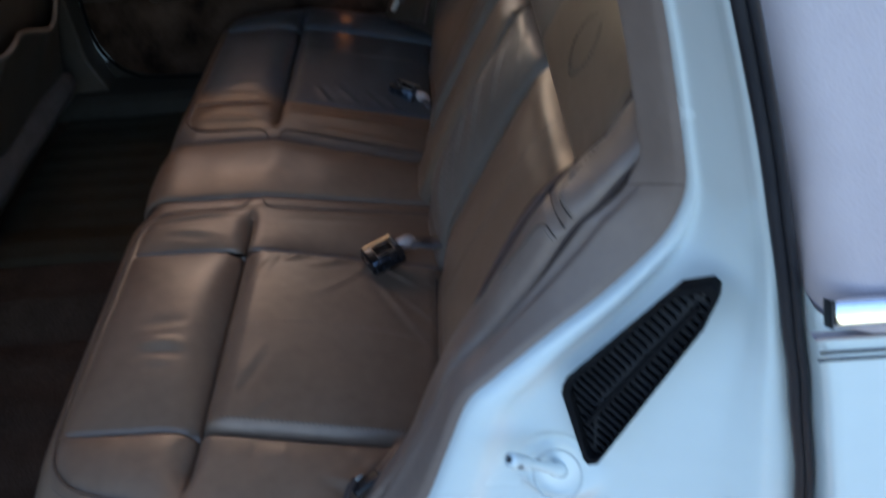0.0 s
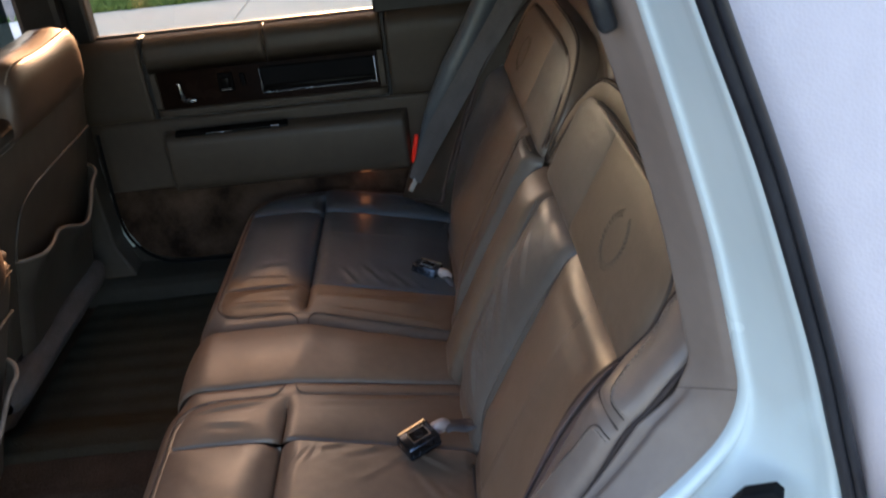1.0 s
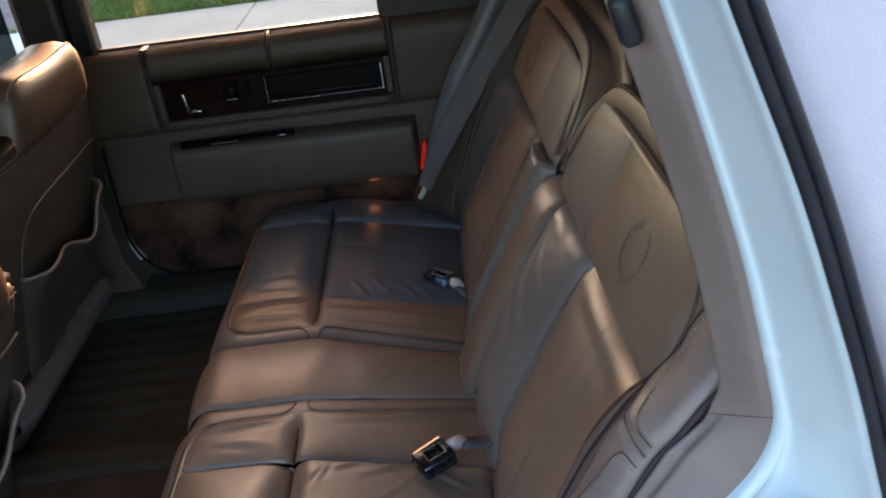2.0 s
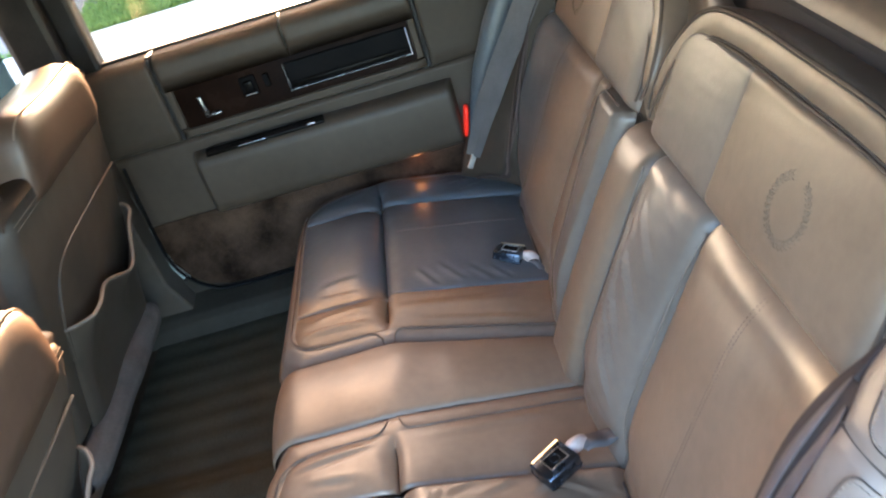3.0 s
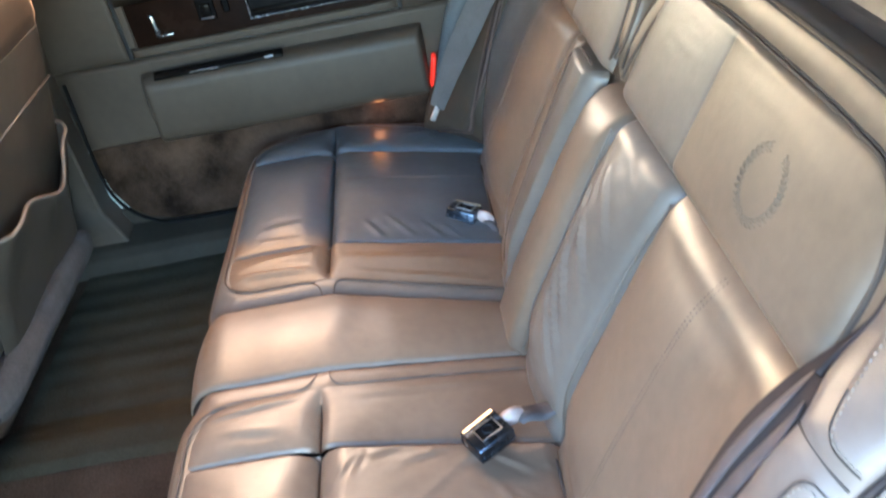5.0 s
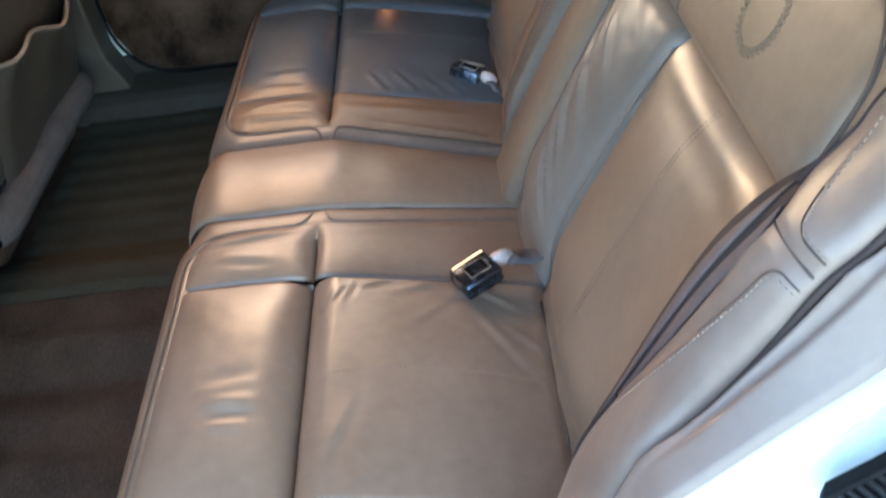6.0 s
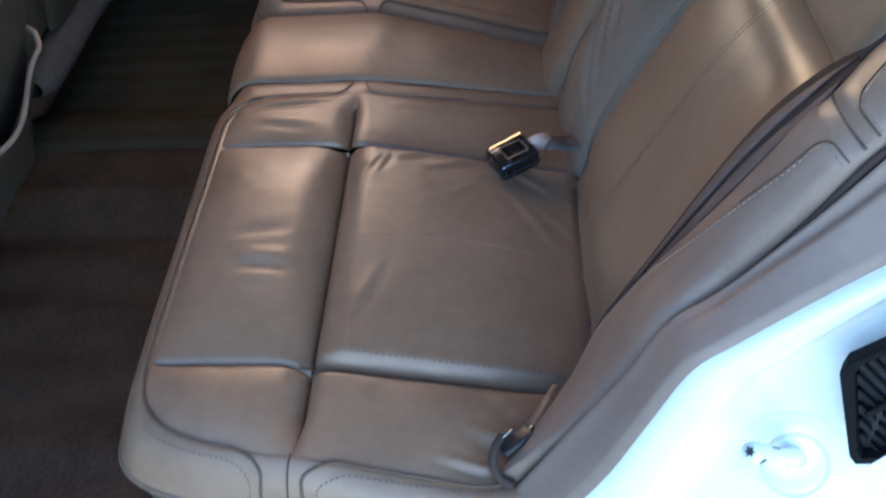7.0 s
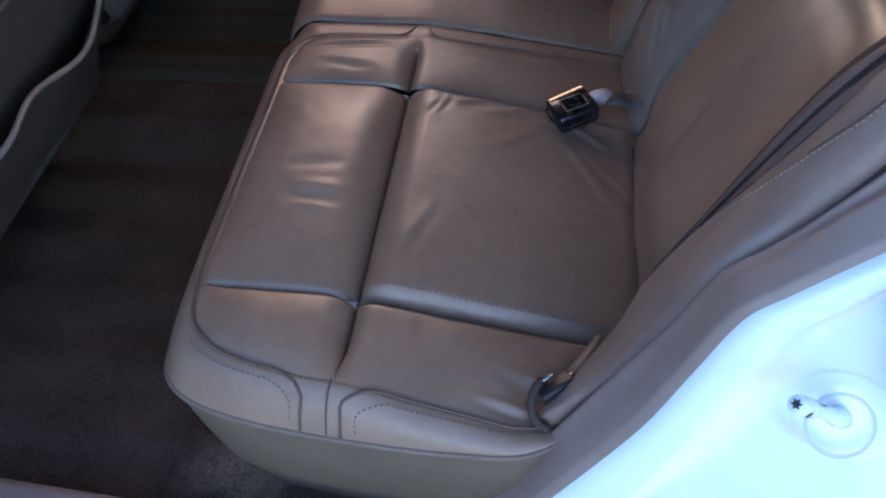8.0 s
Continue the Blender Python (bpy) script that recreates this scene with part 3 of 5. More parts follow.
while u < VL:
    span = clip_span(INN, u)
    if span and span[1] - span[0] > 0.008:
        mid = (span[0] + span[1]) / 2
        for v0, v1 in ((span[0] + 0.001, mid - 0.002), (mid + 0.002, span[1] - 0.001)):
            b = bmesh.new()
            P = [b.verts.new(vent_at(u + du, v, n)) for v in (v0, v1) for du, n in ((-0.0009, -0.003), (0.0009, -0.003), (0.0024, 0.002), (0.0010, 0.0024))]
            for f in ((0, 1, 2, 3), (4, 7, 6, 5), (0, 4, 5, 1), (1, 5, 6, 2), (2, 6, 7, 3), (3, 7, 4, 0)):
                b.faces.new([P[i] for i in f])
            part("slat", b, VENT_BLACK, vent)
    u += 0.0075
part("vent_rib", block((VL * 0.95, 0.004, 0.006), (0, 0, 0), 0.001, turn=Matrix.Translation(vent_at(VL * 0.40, 0.016, 0.001)) @ Matrix((VU, VV, VN)).transposed().to_4x4() @ pose(0, 0, 0, 0, 0, -9)), VENT_BLACK, vent)

# striker pin on the jamb
SB, ST = Vector((0.391, 0.578, 0.725)), Vector((0.3455, 0.550, 0.779))
SD = (ST - SB).normalized()


def turned(profile, base, axis, sides=24):
    """A round body from (distance, radius) pairs."""
    s = axis.orthogonal().normalized()
    t = axis.cross(s)
    verts, faces = [], []
    for d, r in profile:
        for k in range(sides):
            w = 2 * math.pi * k / sides
            verts.append(base + axis * d + s * (r * math.cos(w)) + t * (r * math.sin(w)))
    n = len(profile)
    for i in range(n - 1):
        for k in range(sides):
            l = (k + 1) % sides
            faces.append((i * sides + k, i * sides + l, (i + 1) * sides + l, (i + 1) * sides + k))
    faces.append(tuple(range(sides))[::-1])
    faces.append(tuple((n - 1) * sides + k for k in range(sides)))
    return verts, faces


SLEN = (ST - SB).length
striker = mesh_object("door_striker", *turned([(-0.010, 0.0076), (0.004, 0.0076), (0.007, 0.0060), (SLEN * 0.30, 0.0050), (SLEN * 0.60, 0.0048), (SLEN * 0.64, 0.0056), (SLEN * 0.68, 0.0068), (SLEN * 0.92, 0.0070), (SLEN * 0.98, 0.0065), (SLEN, 0.0054)], SB, SD), PAINT, car, "white painted door striker pin")
for r, thick in ((0.0222, 0.0006), (0.0208, 0.0004)):
    ring = [dished(DISH + DISH_A * (r * math.cos(w)) + DISH_B * (r * math.sin(w))) + DISH_N * 0.0105 + SD * 0.0004 for w in [2 * math.pi * k / 64 for k in range(64)]]
    cord("washer", ring, thick, RIM_GREY, striker, "thin round raised rim of the plate", sides=6, closed=True)
star = []
for d, scale in ((0.0005, 1.0), (0.0012, 0.9)):
    star.append([ST + SD * d + (SD.orthogonal().normalized() * math.cos(w) + SD.cross(SD.orthogonal().normalized()) * math.sin(w)) * (0.0029 + 0.0009 * math.cos(6 * w)) * scale for w in [2 * math.pi * k / 48 for k in range(49)]])
star.append([ST + SD * 0.0012] * 49)
loft("socket", star, BLACK, striker, "dark star-shaped socket", smooth=False)
for w in (0.3, 2.2, 4.4):
    o = SD.orthogonal().normalized()
    o = o * math.cos(w) + SD.cross(o) * math.sin(w)
    mesh_object("chip", *turned([(0, 0.003), (0.0006, 0.0022)], SB + SD * (SLEN * (0.42 + 0.10 * w)) + o * (0.0047 + 0.0022 * (w > 2.1)), o, 8), RUBBER, striker, "chipped dark spot")

# ---------------------------------------------------------------- rear bench seat
seat = thing("bench_seat", "tan leather rear bench seat with worn pleated panels", "car seat")
WREATH = material("wreath_thread", (0.145, 0.110, 0.078), 0.7)
LEAN = radians(27)
XB, ZB = 0.285, 0.585


def cushion_z(x):
    return 0.612 - 0.225 * max(0.0, x - 0.01)


def mirror(y, far):
    return 2 * C - y if far else y


def make_cushion_surface(far):
    return lambda x, y, h: Vector((x, mirror(y, far), cushion_z(x) + h))


def make_back_surface(far):
    return lambda y, h, n: Vector((XB + h * math.sin(LEAN) - n * math.cos(LEAN), mirror(y, far), ZB + h * math.cos(LEAN) + n * math.sin(LEAN)))


# piping line round the front and side of one half (x, y) and the seam above it
def seam_inner(x):
    """y of the seam where the top of a half turns down towards the middle."""
    return 1.192 + 0.11 * max(0.0, x)


def edge_inner(x):
    """y at which a half meets the middle panel."""
    return 1.230 + 0.10 * max(0.0, x)


INNER_X = (0.290, 0.22, 0.15, 0.08, 0.03, 0.0, -0.03, -0.08)
PIPE = [(x, edge_inner(x)) for x in INNER_X] + [(-0.130, 1.231), (-0.170, 1.225), (-0.194, 1.203), (-0.202, 1.165), (-0.199, 1.050), (-0.195, 0.900), (-0.192, 0.754), (-0.187, 0.704), (-0.178, 0.668), (-0.150, 0.644), (-0.100, 0.628), (-0.034, 0.618), (0.056, 0.611), (0.120, 0.610), (0.168, 0.613), (0.205, 0.630), (0.235, 0.655)]
RISE = [(x, seam_inner(x)) for x in INNER_X] + [(-0.115, 1.191), (-0.142, 1.184), (-0.160, 1.166), (-0.168, 1.135), (-0.167, 1.05), (-0.166, 0.90), (-0.164, 0.78), (-0.160, 0.733), (-0.149, 0.700), (-0.125, 0.676), (-0.085, 0.660), (-0.03, 0.650), (0.06, 0.641), (0.12, 0.637), (0.168, 0.635), (0.205, 0.648), (0.235, 0.668)]


def cushion_half(far):
    S = make_cushion_surface(far)
    fl = not far
    # far half: its shade and sky tint are put into the leather colour
    hide = SKYLIT_LEATHER if far else LEATHER
    M = lambda x, y, z: Vector((x, mirror(y, far), z))
    # which x bounds the front panels at a given y
    edge = [(0.640, -0.060), (0.650, -0.095), (0.668, -0.128), (0.70, -0.152), (0.74, -0.162), (1.135, -0.165), (1.166, -0.157), (1.184, -0.139), (1.1925, -0.105)]
    front = lambda y: along(edge, y)[0]
    crown = creases((-0.10, 0.885, -0.035, 0.882, 0.009, 0.0045), (-0.11, 0.915, -0.045, 0.925, 0.007, -0.003), (-0.09, 0.855, -0.05, 0.852, 0.006, 0.002)) if not far else creases((-0.12, 1.03, -0.03, 1.025, 0.008, 0.0014), (-0.12, 1.060, -0.05, 1.066, 0.006, 0.0016))
    quilt("front_panel", seat, SHADED_SEAT if far else LEATHER, S, None, (0.7505, 1.0885), 0.016, (0.020, 0.050, 0.007, 0.006), (0.0045, 0.026, 0.006, 0.007), (44, 60), crown, lo=front, hi=lambda y: -0.0008, flip=fl)
    low_y = [(-0.164, 0.738), (-0.160, 0.730), (-0.149, 0.702), (-0.125, 0.677), (-0.085, 0.6605), (-0.03, 0.6505), (0.06, 0.6415), (0.12, 0.6375), (0.168, 0.636), (0.205, 0.651), (0.235, 0.670), (0.40, 0.672)]

    def SC(x, y, h):
        base = along(low_y, x)[0]
        return S(x, lerp(base, 0.7495, (y - 0.644) / 0.1055), h)
    shoal = lambda y: 0.06 + 0.94 * max(0.0, min(1.0, (y - 0.646) / 0.045)) ** 1.5
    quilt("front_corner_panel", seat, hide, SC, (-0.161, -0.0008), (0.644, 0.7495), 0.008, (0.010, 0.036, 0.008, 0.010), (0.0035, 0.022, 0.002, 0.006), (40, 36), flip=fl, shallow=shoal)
    shoal_in = lambda y: 0.08 + 0.92 * max(0.0, min(1.0, (1.1925 - y) / 0.040)) ** 1.3
    pleat = creases((-0.14, 1.165, -0.03, 1.178, 0.005, 0.0035), (-0.12, 1.135, -0.05, 1.125, 0.007, 0.002)) if not far else creases((-0.14, 1.155, -0.03, 1.165, 0.007, 0.004), (-0.13, 1.125, -0.03, 1.115, 0.008, 0.003))
    quilt("front_inner_panel", seat, LEATHER, S, None, (1.0895, 1.1925), 0.008, (0.020, 0.026, 0.005, 0.010), (0.004, 0.018, 0.0045, 0.003), (40, 36), pleat, lo=front, hi=lambda y: -0.0008, flip=fl, shallow=shoal_in)
    fold = creases((0.20, 1.02, 0.275, 0.90, 0.006, 0.0017), (0.10, 1.05, 0.16, 1.075, 0.006, 0.0017), (0.16, 1.04, 0.21, 1.075, 0.006, 0.0017), (0.06, 1.062, 0.10, 1.078, 0.006, 0.0015), (0.23, 1.00, 0.31, 0.93, 0.005, 0.0015), (0.25, 0.95, 0.33, 0.86, 0.005, 0.0015), (0.27, 1.04, 0.32, 1.00, 0.005, 0.0022), (0.20, 1.065, 0.25, 1.03, 0.005, 0.0017), (0.12, 0.99, 0.18, 1.05, 0.006, 0.0010), (0.03, 0.80, 0.06, 0.88, 0.006, 0.0020), (0.02, 1.02, 0.045, 1.065, 0.004, 0.0016), (0.04, 1.03, 0.055, 1.07, 0.0035, 0.0014), (0.13, 1.055, 0.145, 1.08, 0.0035, 0.0018), (0.29, 0.83, 0.33, 0.79, 0.004, 0.0014), (0.05, 0.765, 0.085, 0.80, 0.005, 0.0012)) if not far else \
        creases((0.06, 1.03, 0.09, 1.08, 0.006, 0.0025), (0.10, 1.02, 0.14, 1.075, 0.006, 0.0025), (0.15, 1.03, 0.19, 1.08, 0.006, 0.002), (0.19, 1.04, 0.22, 1.08, 0.005, 0.002))
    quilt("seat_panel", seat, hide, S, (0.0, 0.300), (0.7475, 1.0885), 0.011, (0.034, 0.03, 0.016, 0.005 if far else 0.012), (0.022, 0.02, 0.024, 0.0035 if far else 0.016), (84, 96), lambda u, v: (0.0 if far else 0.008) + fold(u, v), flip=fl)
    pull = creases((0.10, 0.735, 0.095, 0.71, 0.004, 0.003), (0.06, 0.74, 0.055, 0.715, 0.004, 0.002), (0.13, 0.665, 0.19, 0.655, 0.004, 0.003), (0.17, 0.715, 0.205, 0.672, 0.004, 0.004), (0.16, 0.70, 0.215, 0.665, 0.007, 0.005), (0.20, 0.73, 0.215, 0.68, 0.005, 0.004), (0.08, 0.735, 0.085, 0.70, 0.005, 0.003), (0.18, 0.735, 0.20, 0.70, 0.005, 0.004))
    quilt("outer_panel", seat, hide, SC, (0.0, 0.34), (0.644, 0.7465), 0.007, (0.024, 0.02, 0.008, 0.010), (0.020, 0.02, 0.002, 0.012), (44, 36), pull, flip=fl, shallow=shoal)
    soft = creases((0.02, 1.14, 0.24, 1.135, 0.012, 0.003), (0.05, 1.175, 0.25, 1.182, 0.007, 0.002)) if far else creases((0.04, 1.172, 0.25, 1.180, 0.007, 0.0015))

    def SI(x, y, h):
        return S(x, lerp(1.0895, seam_inner(x) + 0.0005, (y - 1.0895) / 0.103), h)
    quilt("inner_panel", seat, LEATHER, SI, (0.0, 0.305), (1.0895, 1.1925), 0.006, (0.020, 0.02, 0.005, 0.010), (0.017, 0.02, 0.0050, 0.003), (44, 36), soft, flip=fl, shallow=shoal_in)
    # front boxing band between seam and piping
    n = 170
    top = spline([(x, y, 0) for x, y in RISE], n)
    low = spline([(x, y, 0) for x, y in PIPE], n)

    def foot(p):
        # the band's lower edge: low along the front and side, just under the middle panel's rim on the inner side
        w = max(0.0, min(1.0, (p.x + 0.203) / 0.05)) if p.y > 1.15 else 0.0
        return lerp(0.5680, cushion_z(p.x) - (0.017 if far else 0.006), w * w * (3 - 2 * w))

    def on_band(k, f, lift=0.0012):
        # a point of the band, f from the seam (0) to the piping (1)
        c = max(0.0, min(1.0, f))
        bulge = 0.0045 * math.sin(math.pi * c) ** 0.8
        p = top[k].lerp(low[k], f)
        o = (low[k] - top[k]).normalized() * bulge * 0.7
        z = lerp(cushion_z(p.x) - 0.0010, foot(low[k]), c ** 1.35) + bulge * 0.6
        if f < 0:
            z += 0.010 * f
        return M(p.x + o.x, p.y + o.y, z + lift)
    rows = [[on_band(k, f, 0.0) for f in (-0.6, -0.3, -0.1, 0.0, 0.08, 0.2, 0.35, 0.5, 0.65, 0.8, 0.92, 1.0)] for k in range(n)]
    # far band greyer: the shade on it is put into the leather
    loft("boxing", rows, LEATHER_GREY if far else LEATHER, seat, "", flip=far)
    cord("piping", [M(p.x, p.y, foot(p) - 0.0025) for p in low], 0.0034, PIPING, seat, "raised leather piping")
    g = min(range(n), key=lambda k: abs(top[k].x) if top[k].y < 0.8 else 9)
    # inner side: two insets with rounded ends beside the cross seam
    q = min(range(n // 2), key=lambda k: abs(top[k].x))
    behind = [on_band(k, 0.04, 0.0022) for k in range(0, q - 7)] + [on_band(q - 5, 0.10), on_band(q - 3, 0.4), on_band(q - 2, 0.95)]
    ahead = [on_band(q + 2, 0.95), on_band(q + 3, 0.4), on_band(q + 6, 0.10)] + [on_band(k, 0.04, 0.0022) for k in range(q + 9, q + 30)]
    for line in (behind, ahead):
        cord("seam_welt", spline(line, 100), 0.0012, WELT if far else PIPING, seat, "thin sewn welt", sides=6)
    if far:
        stitches("stitching", spline([p + Vector((0, -0.004, -0.002)) for p in behind[:-2]], 80), seat, THREAD_DARK, 0.0055, (0.0030, 0.0008, 0.0008))
    first = [on_band(k, 0.0, 0.0030) for k in range(q + 24, g - 4)] + [on_band(g - 3, 0.12), on_band(g - 2, 0.38), on_band(g - 2, 0.7), on_band(g - 2, 0.98)]
    second = [on_band(g + 1, 0.98), on_band(g + 1, 0.7), on_band(g + 1, 0.38), on_band(g + 2, 0.12)] + [on_band(k, 0.0, 0.0030) for k in range(g + 3, n)]
    cord("seam_welt", spline(first, 160), 0.0015, WELT, seat, "thin sewn welt")
    cord("seam_welt", spline(second, 80), 0.0015, WELT, seat, "thin sewn welt")
    cord("corner_seam", spline([on_band(g, -0.1), on_band(g, 0.2), on_band(g, 0.6), on_band(g, 0.97)], 16), 0.0009, SEAM, seat, "dark seam over the corner", sides=6)
    row1 = [on_band(k, 0.2) for k in range(g - 20, g - 5)] + [on_band(g - 4, 0.32), on_band(g - 3, 0.55), on_band(g - 3, 0.85)]
    row2 = [on_band(g + 2, 0.85), on_band(g + 2, 0.55), on_band(g + 3, 0.32)] + [on_band(k, 0.2) for k in range(g + 4, n)]
    stitches("stitching", spline(row1, 120), seat, THREAD_DARK, 0.0055, (0.0030, 0.0009, 0.0009))
    stitches("stitching", spline(row2, 80), seat, THREAD_DARK, 0.0055, (0.0030, 0.0009, 0.0009))
    # skirt under the piping
    rows = []
    outside = next(k for k in range(n) if low[k].x < -0.165)
    for k, p in list(enumerate(low))[outside:]:
        t = (low[min(k + 1, n - 1)] - low[max(k - 1, 0)]).normalized()
        inn = Vector((-t.y, t.x, 0))
        if inn.dot(Vector((0.05, 0.95, 0)) - p) < 0:
            inn = -inn
        rows.append([M(p.x + inn.x * i, p.y + inn.y * i, z) for i, z in ((0.002, 0.566), (0.003, 0.55), (0.006, 0.52), (0.012, 0.48), (0.021, 0.43), (0.031, FLOOR - 0.02))])
    loft("skirt", rows, SKIRT, seat, "beige vinyl seat skirt", flip=far)
    # stitching
    line = [S(x, 0.757, 0.016) for x in [0.03 + 0.01 * i for i in range(25)]]
    stitches("stitching", line, seat, THREAD_DARK, 0.0062)
    mid = [S(x, 0.905 + 0.01 * math.sin(x * 12), 0.0295 - 0.012 * abs((x - 0.16) / 0.15) ** 2.4) for x in [0.035 + 0.01 * i for i in range(24)]]
    stitches("stitching", mid, seat, PIPING, 0.0055, (0.004, 0.001, 0.0008))


cushion_half(False)
cushion_half(True)

# middle of the cushion between the two halves, running over the front
mid_rows = []
for j in range(40):
    b = spaced(40)[j]
    e = 2 * b - 1
    rim = (0.010 if e > 0 else 0.004) * (1 - math.sqrt(max(0.0, 1 - max(0.0, (abs(e) - 0.90) / 0.10) ** 2)))
    puff = 0.008 * (1 - abs(e) ** 2.2) - rim + 0.0008 * noise.noise((b * 5, 2, 1))
    row = []
    for i in range(60):
        a = i / 59
        if a < 0.62:
            x = lerp(0.355, -0.145, a / 0.62)
            z = cushion_z(x) + puff
            n = Vector((0, 0, 1))
        elif a < 0.8:
            w = (a - 0.62) / 0.18 * math.pi / 2
            x = -0.145 - 0.050 * math.sin(w) - puff * math.sin(w) * 0.5
            z = cushion_z(0) + puff - 0.050 * (1 - math.cos(w))
        else:
            f = (a - 0.8) / 0.2
            x = -0.195 + 0.045 * f - puff * 0.5
            z = 0.562 + puff * (1 - f) - 0.19 * f
        y = C + e * (0.087 - 0.10 * max(0.0, x))
        row.append(Vector((x, y, z + 0.002 * noise.noise((x * 25, y * 12, 5)))))
    mid_rows.append(row)
loft("middle_panel", mid_rows, LEATHER, seat, "plain raised middle cushion panel", flip=True)
part("cushion_core", block((0.40, 1.27, 0.13), (0.090, C, 0.470), 0.02), SEAM, seat, "dark foam core under the panels")


def back_half(far):
    S = make_back_surface(far)
    fl = not far
    # main panel, two widths joined by a flat double-stitched seam
    def flap(y, h, n):
        # the outer edge stands proud beside the wing
        k = max(0.0, min(1.0, (0.885 - y) / 0.13)) ** 2
        tuck = 0.016 * max(0.0, min(1.0, (0.075 - h) / 0.075)) ** 2
        return S(y, h, n - tuck + 0.036 * k * min(1.0, max(0.0, (h - 0.02) / 0.16)) ** 0.8)
    quilt("back_panel", seat, SHADED_BACK if far else LEATHER, flap, None, (-0.07, 0.354), 0.022, (0.008, 0.020, 0.03, 0.045), (0.008, 0.03, 0.03, 0.034), (56, 64), creases((0.80, 0.33, 1.03, 0.325, 0.016, 0.003)), lo=lambda h: 0.754 + 0.014 * max(0.0, 1 - max(0.0, h) / 0.2), hi=lambda h: 1.084, flip=fl)
    for dy in (-0.003, 0.003):
        stitches("stitching", [S(0.913 + dy + 0.006 * math.sin(h * 9), h, 0.0235 - 0.020 * max(0, (h - 0.27) / 0.085) ** 2.2) for h in [0.02 + 0.01 * i for i in range(33)]], seat, PIPING, 0.0048, (0.0034, 0.0008, 0.0006), lift=(-1, 0, 0.5))
    # dark cord draws the shade in the crevice above the cushion
    cord("seat_gap_shade", [make_cushion_surface(far)(0.2803 + 0.0008 * math.sin(30 * y), y, 0.0092) for y in [0.832 + 0.009 * i for i in range(25)]], 0.0016, SEAM, seat, "dark cord for the shade between cushion and back", sides=6)
    # inboard bolster in greyer hide, gathered into folds
    def SBK(y, h, n):
        # stands prouder towards the middle of the car
        return S(y, h, n - 0.014 * max(0.0, min(1.0, (0.075 - h) / 0.075)) ** 2 + 0.012 * max(0.0, min(1.0, (y - 1.09) / 0.10)))
    gathers = creases((1.215, 0.245, 1.115, 0.165, 0.0045, 0.0048), (1.225, 0.205, 1.125, 0.115, 0.0045, 0.0053), (1.215, 0.165, 1.115, 0.075, 0.0045, 0.0048), (1.205, 0.295, 1.115, 0.225, 0.005, 0.0026), (1.195, 0.125, 1.115, 0.045, 0.005, 0.0042), (1.185, 0.335, 1.11, 0.285, 0.006, 0.0012), (1.225, 0.265, 1.18, 0.165, 0.005, 0.0032), (1.23, 0.31, 1.18, 0.23, 0.006, 0.0012))
    if far:
        cut = lambda h: 1.190 - 0.055 * max(0.0, min(1.0, h / 0.33))
        quilt("side_bolster", seat, LEATHER, SBK, None, (-0.06, 0.350), 0.012, (0.022, 0.006, 0.045, 0.020), (0.026, 0.003, 0.036, 0.026), (40, 56), lo=lambda h: 1.079, hi=cut, flip=fl, wave=0.0010, label="tan folded edge of the bolster")
        quilt("bolster_inset", seat, LEATHER_GREY, SBK, None, (-0.06, 0.342), 0.006, (0.006, 0.02, 0.045, 0.014), (0.004, 0.022, 0.036, 0.020), (40, 56), lambda u, v: 0.008, lo=lambda h: cut(h) + 0.0005, hi=lambda h: 1.250, flip=fl, wave=0.0006, label="greyer stitched bolster inset")
        line = [SBK(cut(h) + 0.002, h, 0.0085) for h in [0.01 * i for i in range(33)]] + [SBK(1.152, 0.338, 0.004), SBK(1.185, 0.343, 0.003), SBK(1.225, 0.341, 0.000)]
        cord("bolster_welt", spline(line, 90), 0.0017, WELT, seat, "dark welt round the inset", sides=6)
        stitches("stitching", [SBK(cut(h) + 0.011, h, 0.0125) for h in [0.01 * i for i in range(32)]], seat, THREAD_DARK, 0.0055, (0.0032, 0.0008, 0.0008), lift=(-1, 0, 0.5))
    else:
        quilt("side_bolster", seat, LEATHER_GREY, SBK, None, (-0.06, 0.350), 0.022, (0.026, 0.022, 0.045, 0.030), (0.036, 0.026, 0.036, 0.036), (56, 72), gathers, lo=lambda h: 1.073, hi=lambda h: 1.252, flip=fl, wave=0.0012, label="greyer gathered leather bolster")
        cord("bolster_welt", [SBK(1.079 + 0.002 * math.sin(h * 30), h, -0.006 + 0.016 * math.sin(math.pi * min(1, max(0, (h + 0.06) / 0.40)))) for h in [-0.02 + 0.0085 * i for i in range(41)]], 0.0016, LEATHER_GREY, seat, "rolled edge of the bolster")
        cord("bolster_welt", [SBK(1.246, h, 0.006) for h in [-0.02 + 0.0085 * i for i in range(41)]], 0.0017, LEATHER_GREY, seat, "pale welt towards the armrest")
    # headrest: padded face in two tones inside a rolled rim; the grey one carries shade
    corner = 0.085

    def top_of(y):
        t = 0.0
        if y > 1.285 - corner:
            t = (y - (1.285 - corner)) / corner
        if y < 0.765 + corner:
            t = (0.765 + corner - y) / corner
        return 0.505 - corner * 0.9 * (1 - math.sqrt(max(0.0, 1 - min(1, t) ** 2)))

    def head(y, a, n):
        h = 0.347 + (top_of(y) - 0.347) * a
        return S(y, h, n + 0.016)
    quilt("headrest_face", seat, LEATHER, head, (0.770, 1.080), (0, 1), 0.005, (0.02, 0.006, 0.12, 0.05), (0.012, 0.0006, 0.026, 0.004), (64, 40), flip=fl, label="smooth tan headrest face", wave=0.0003)
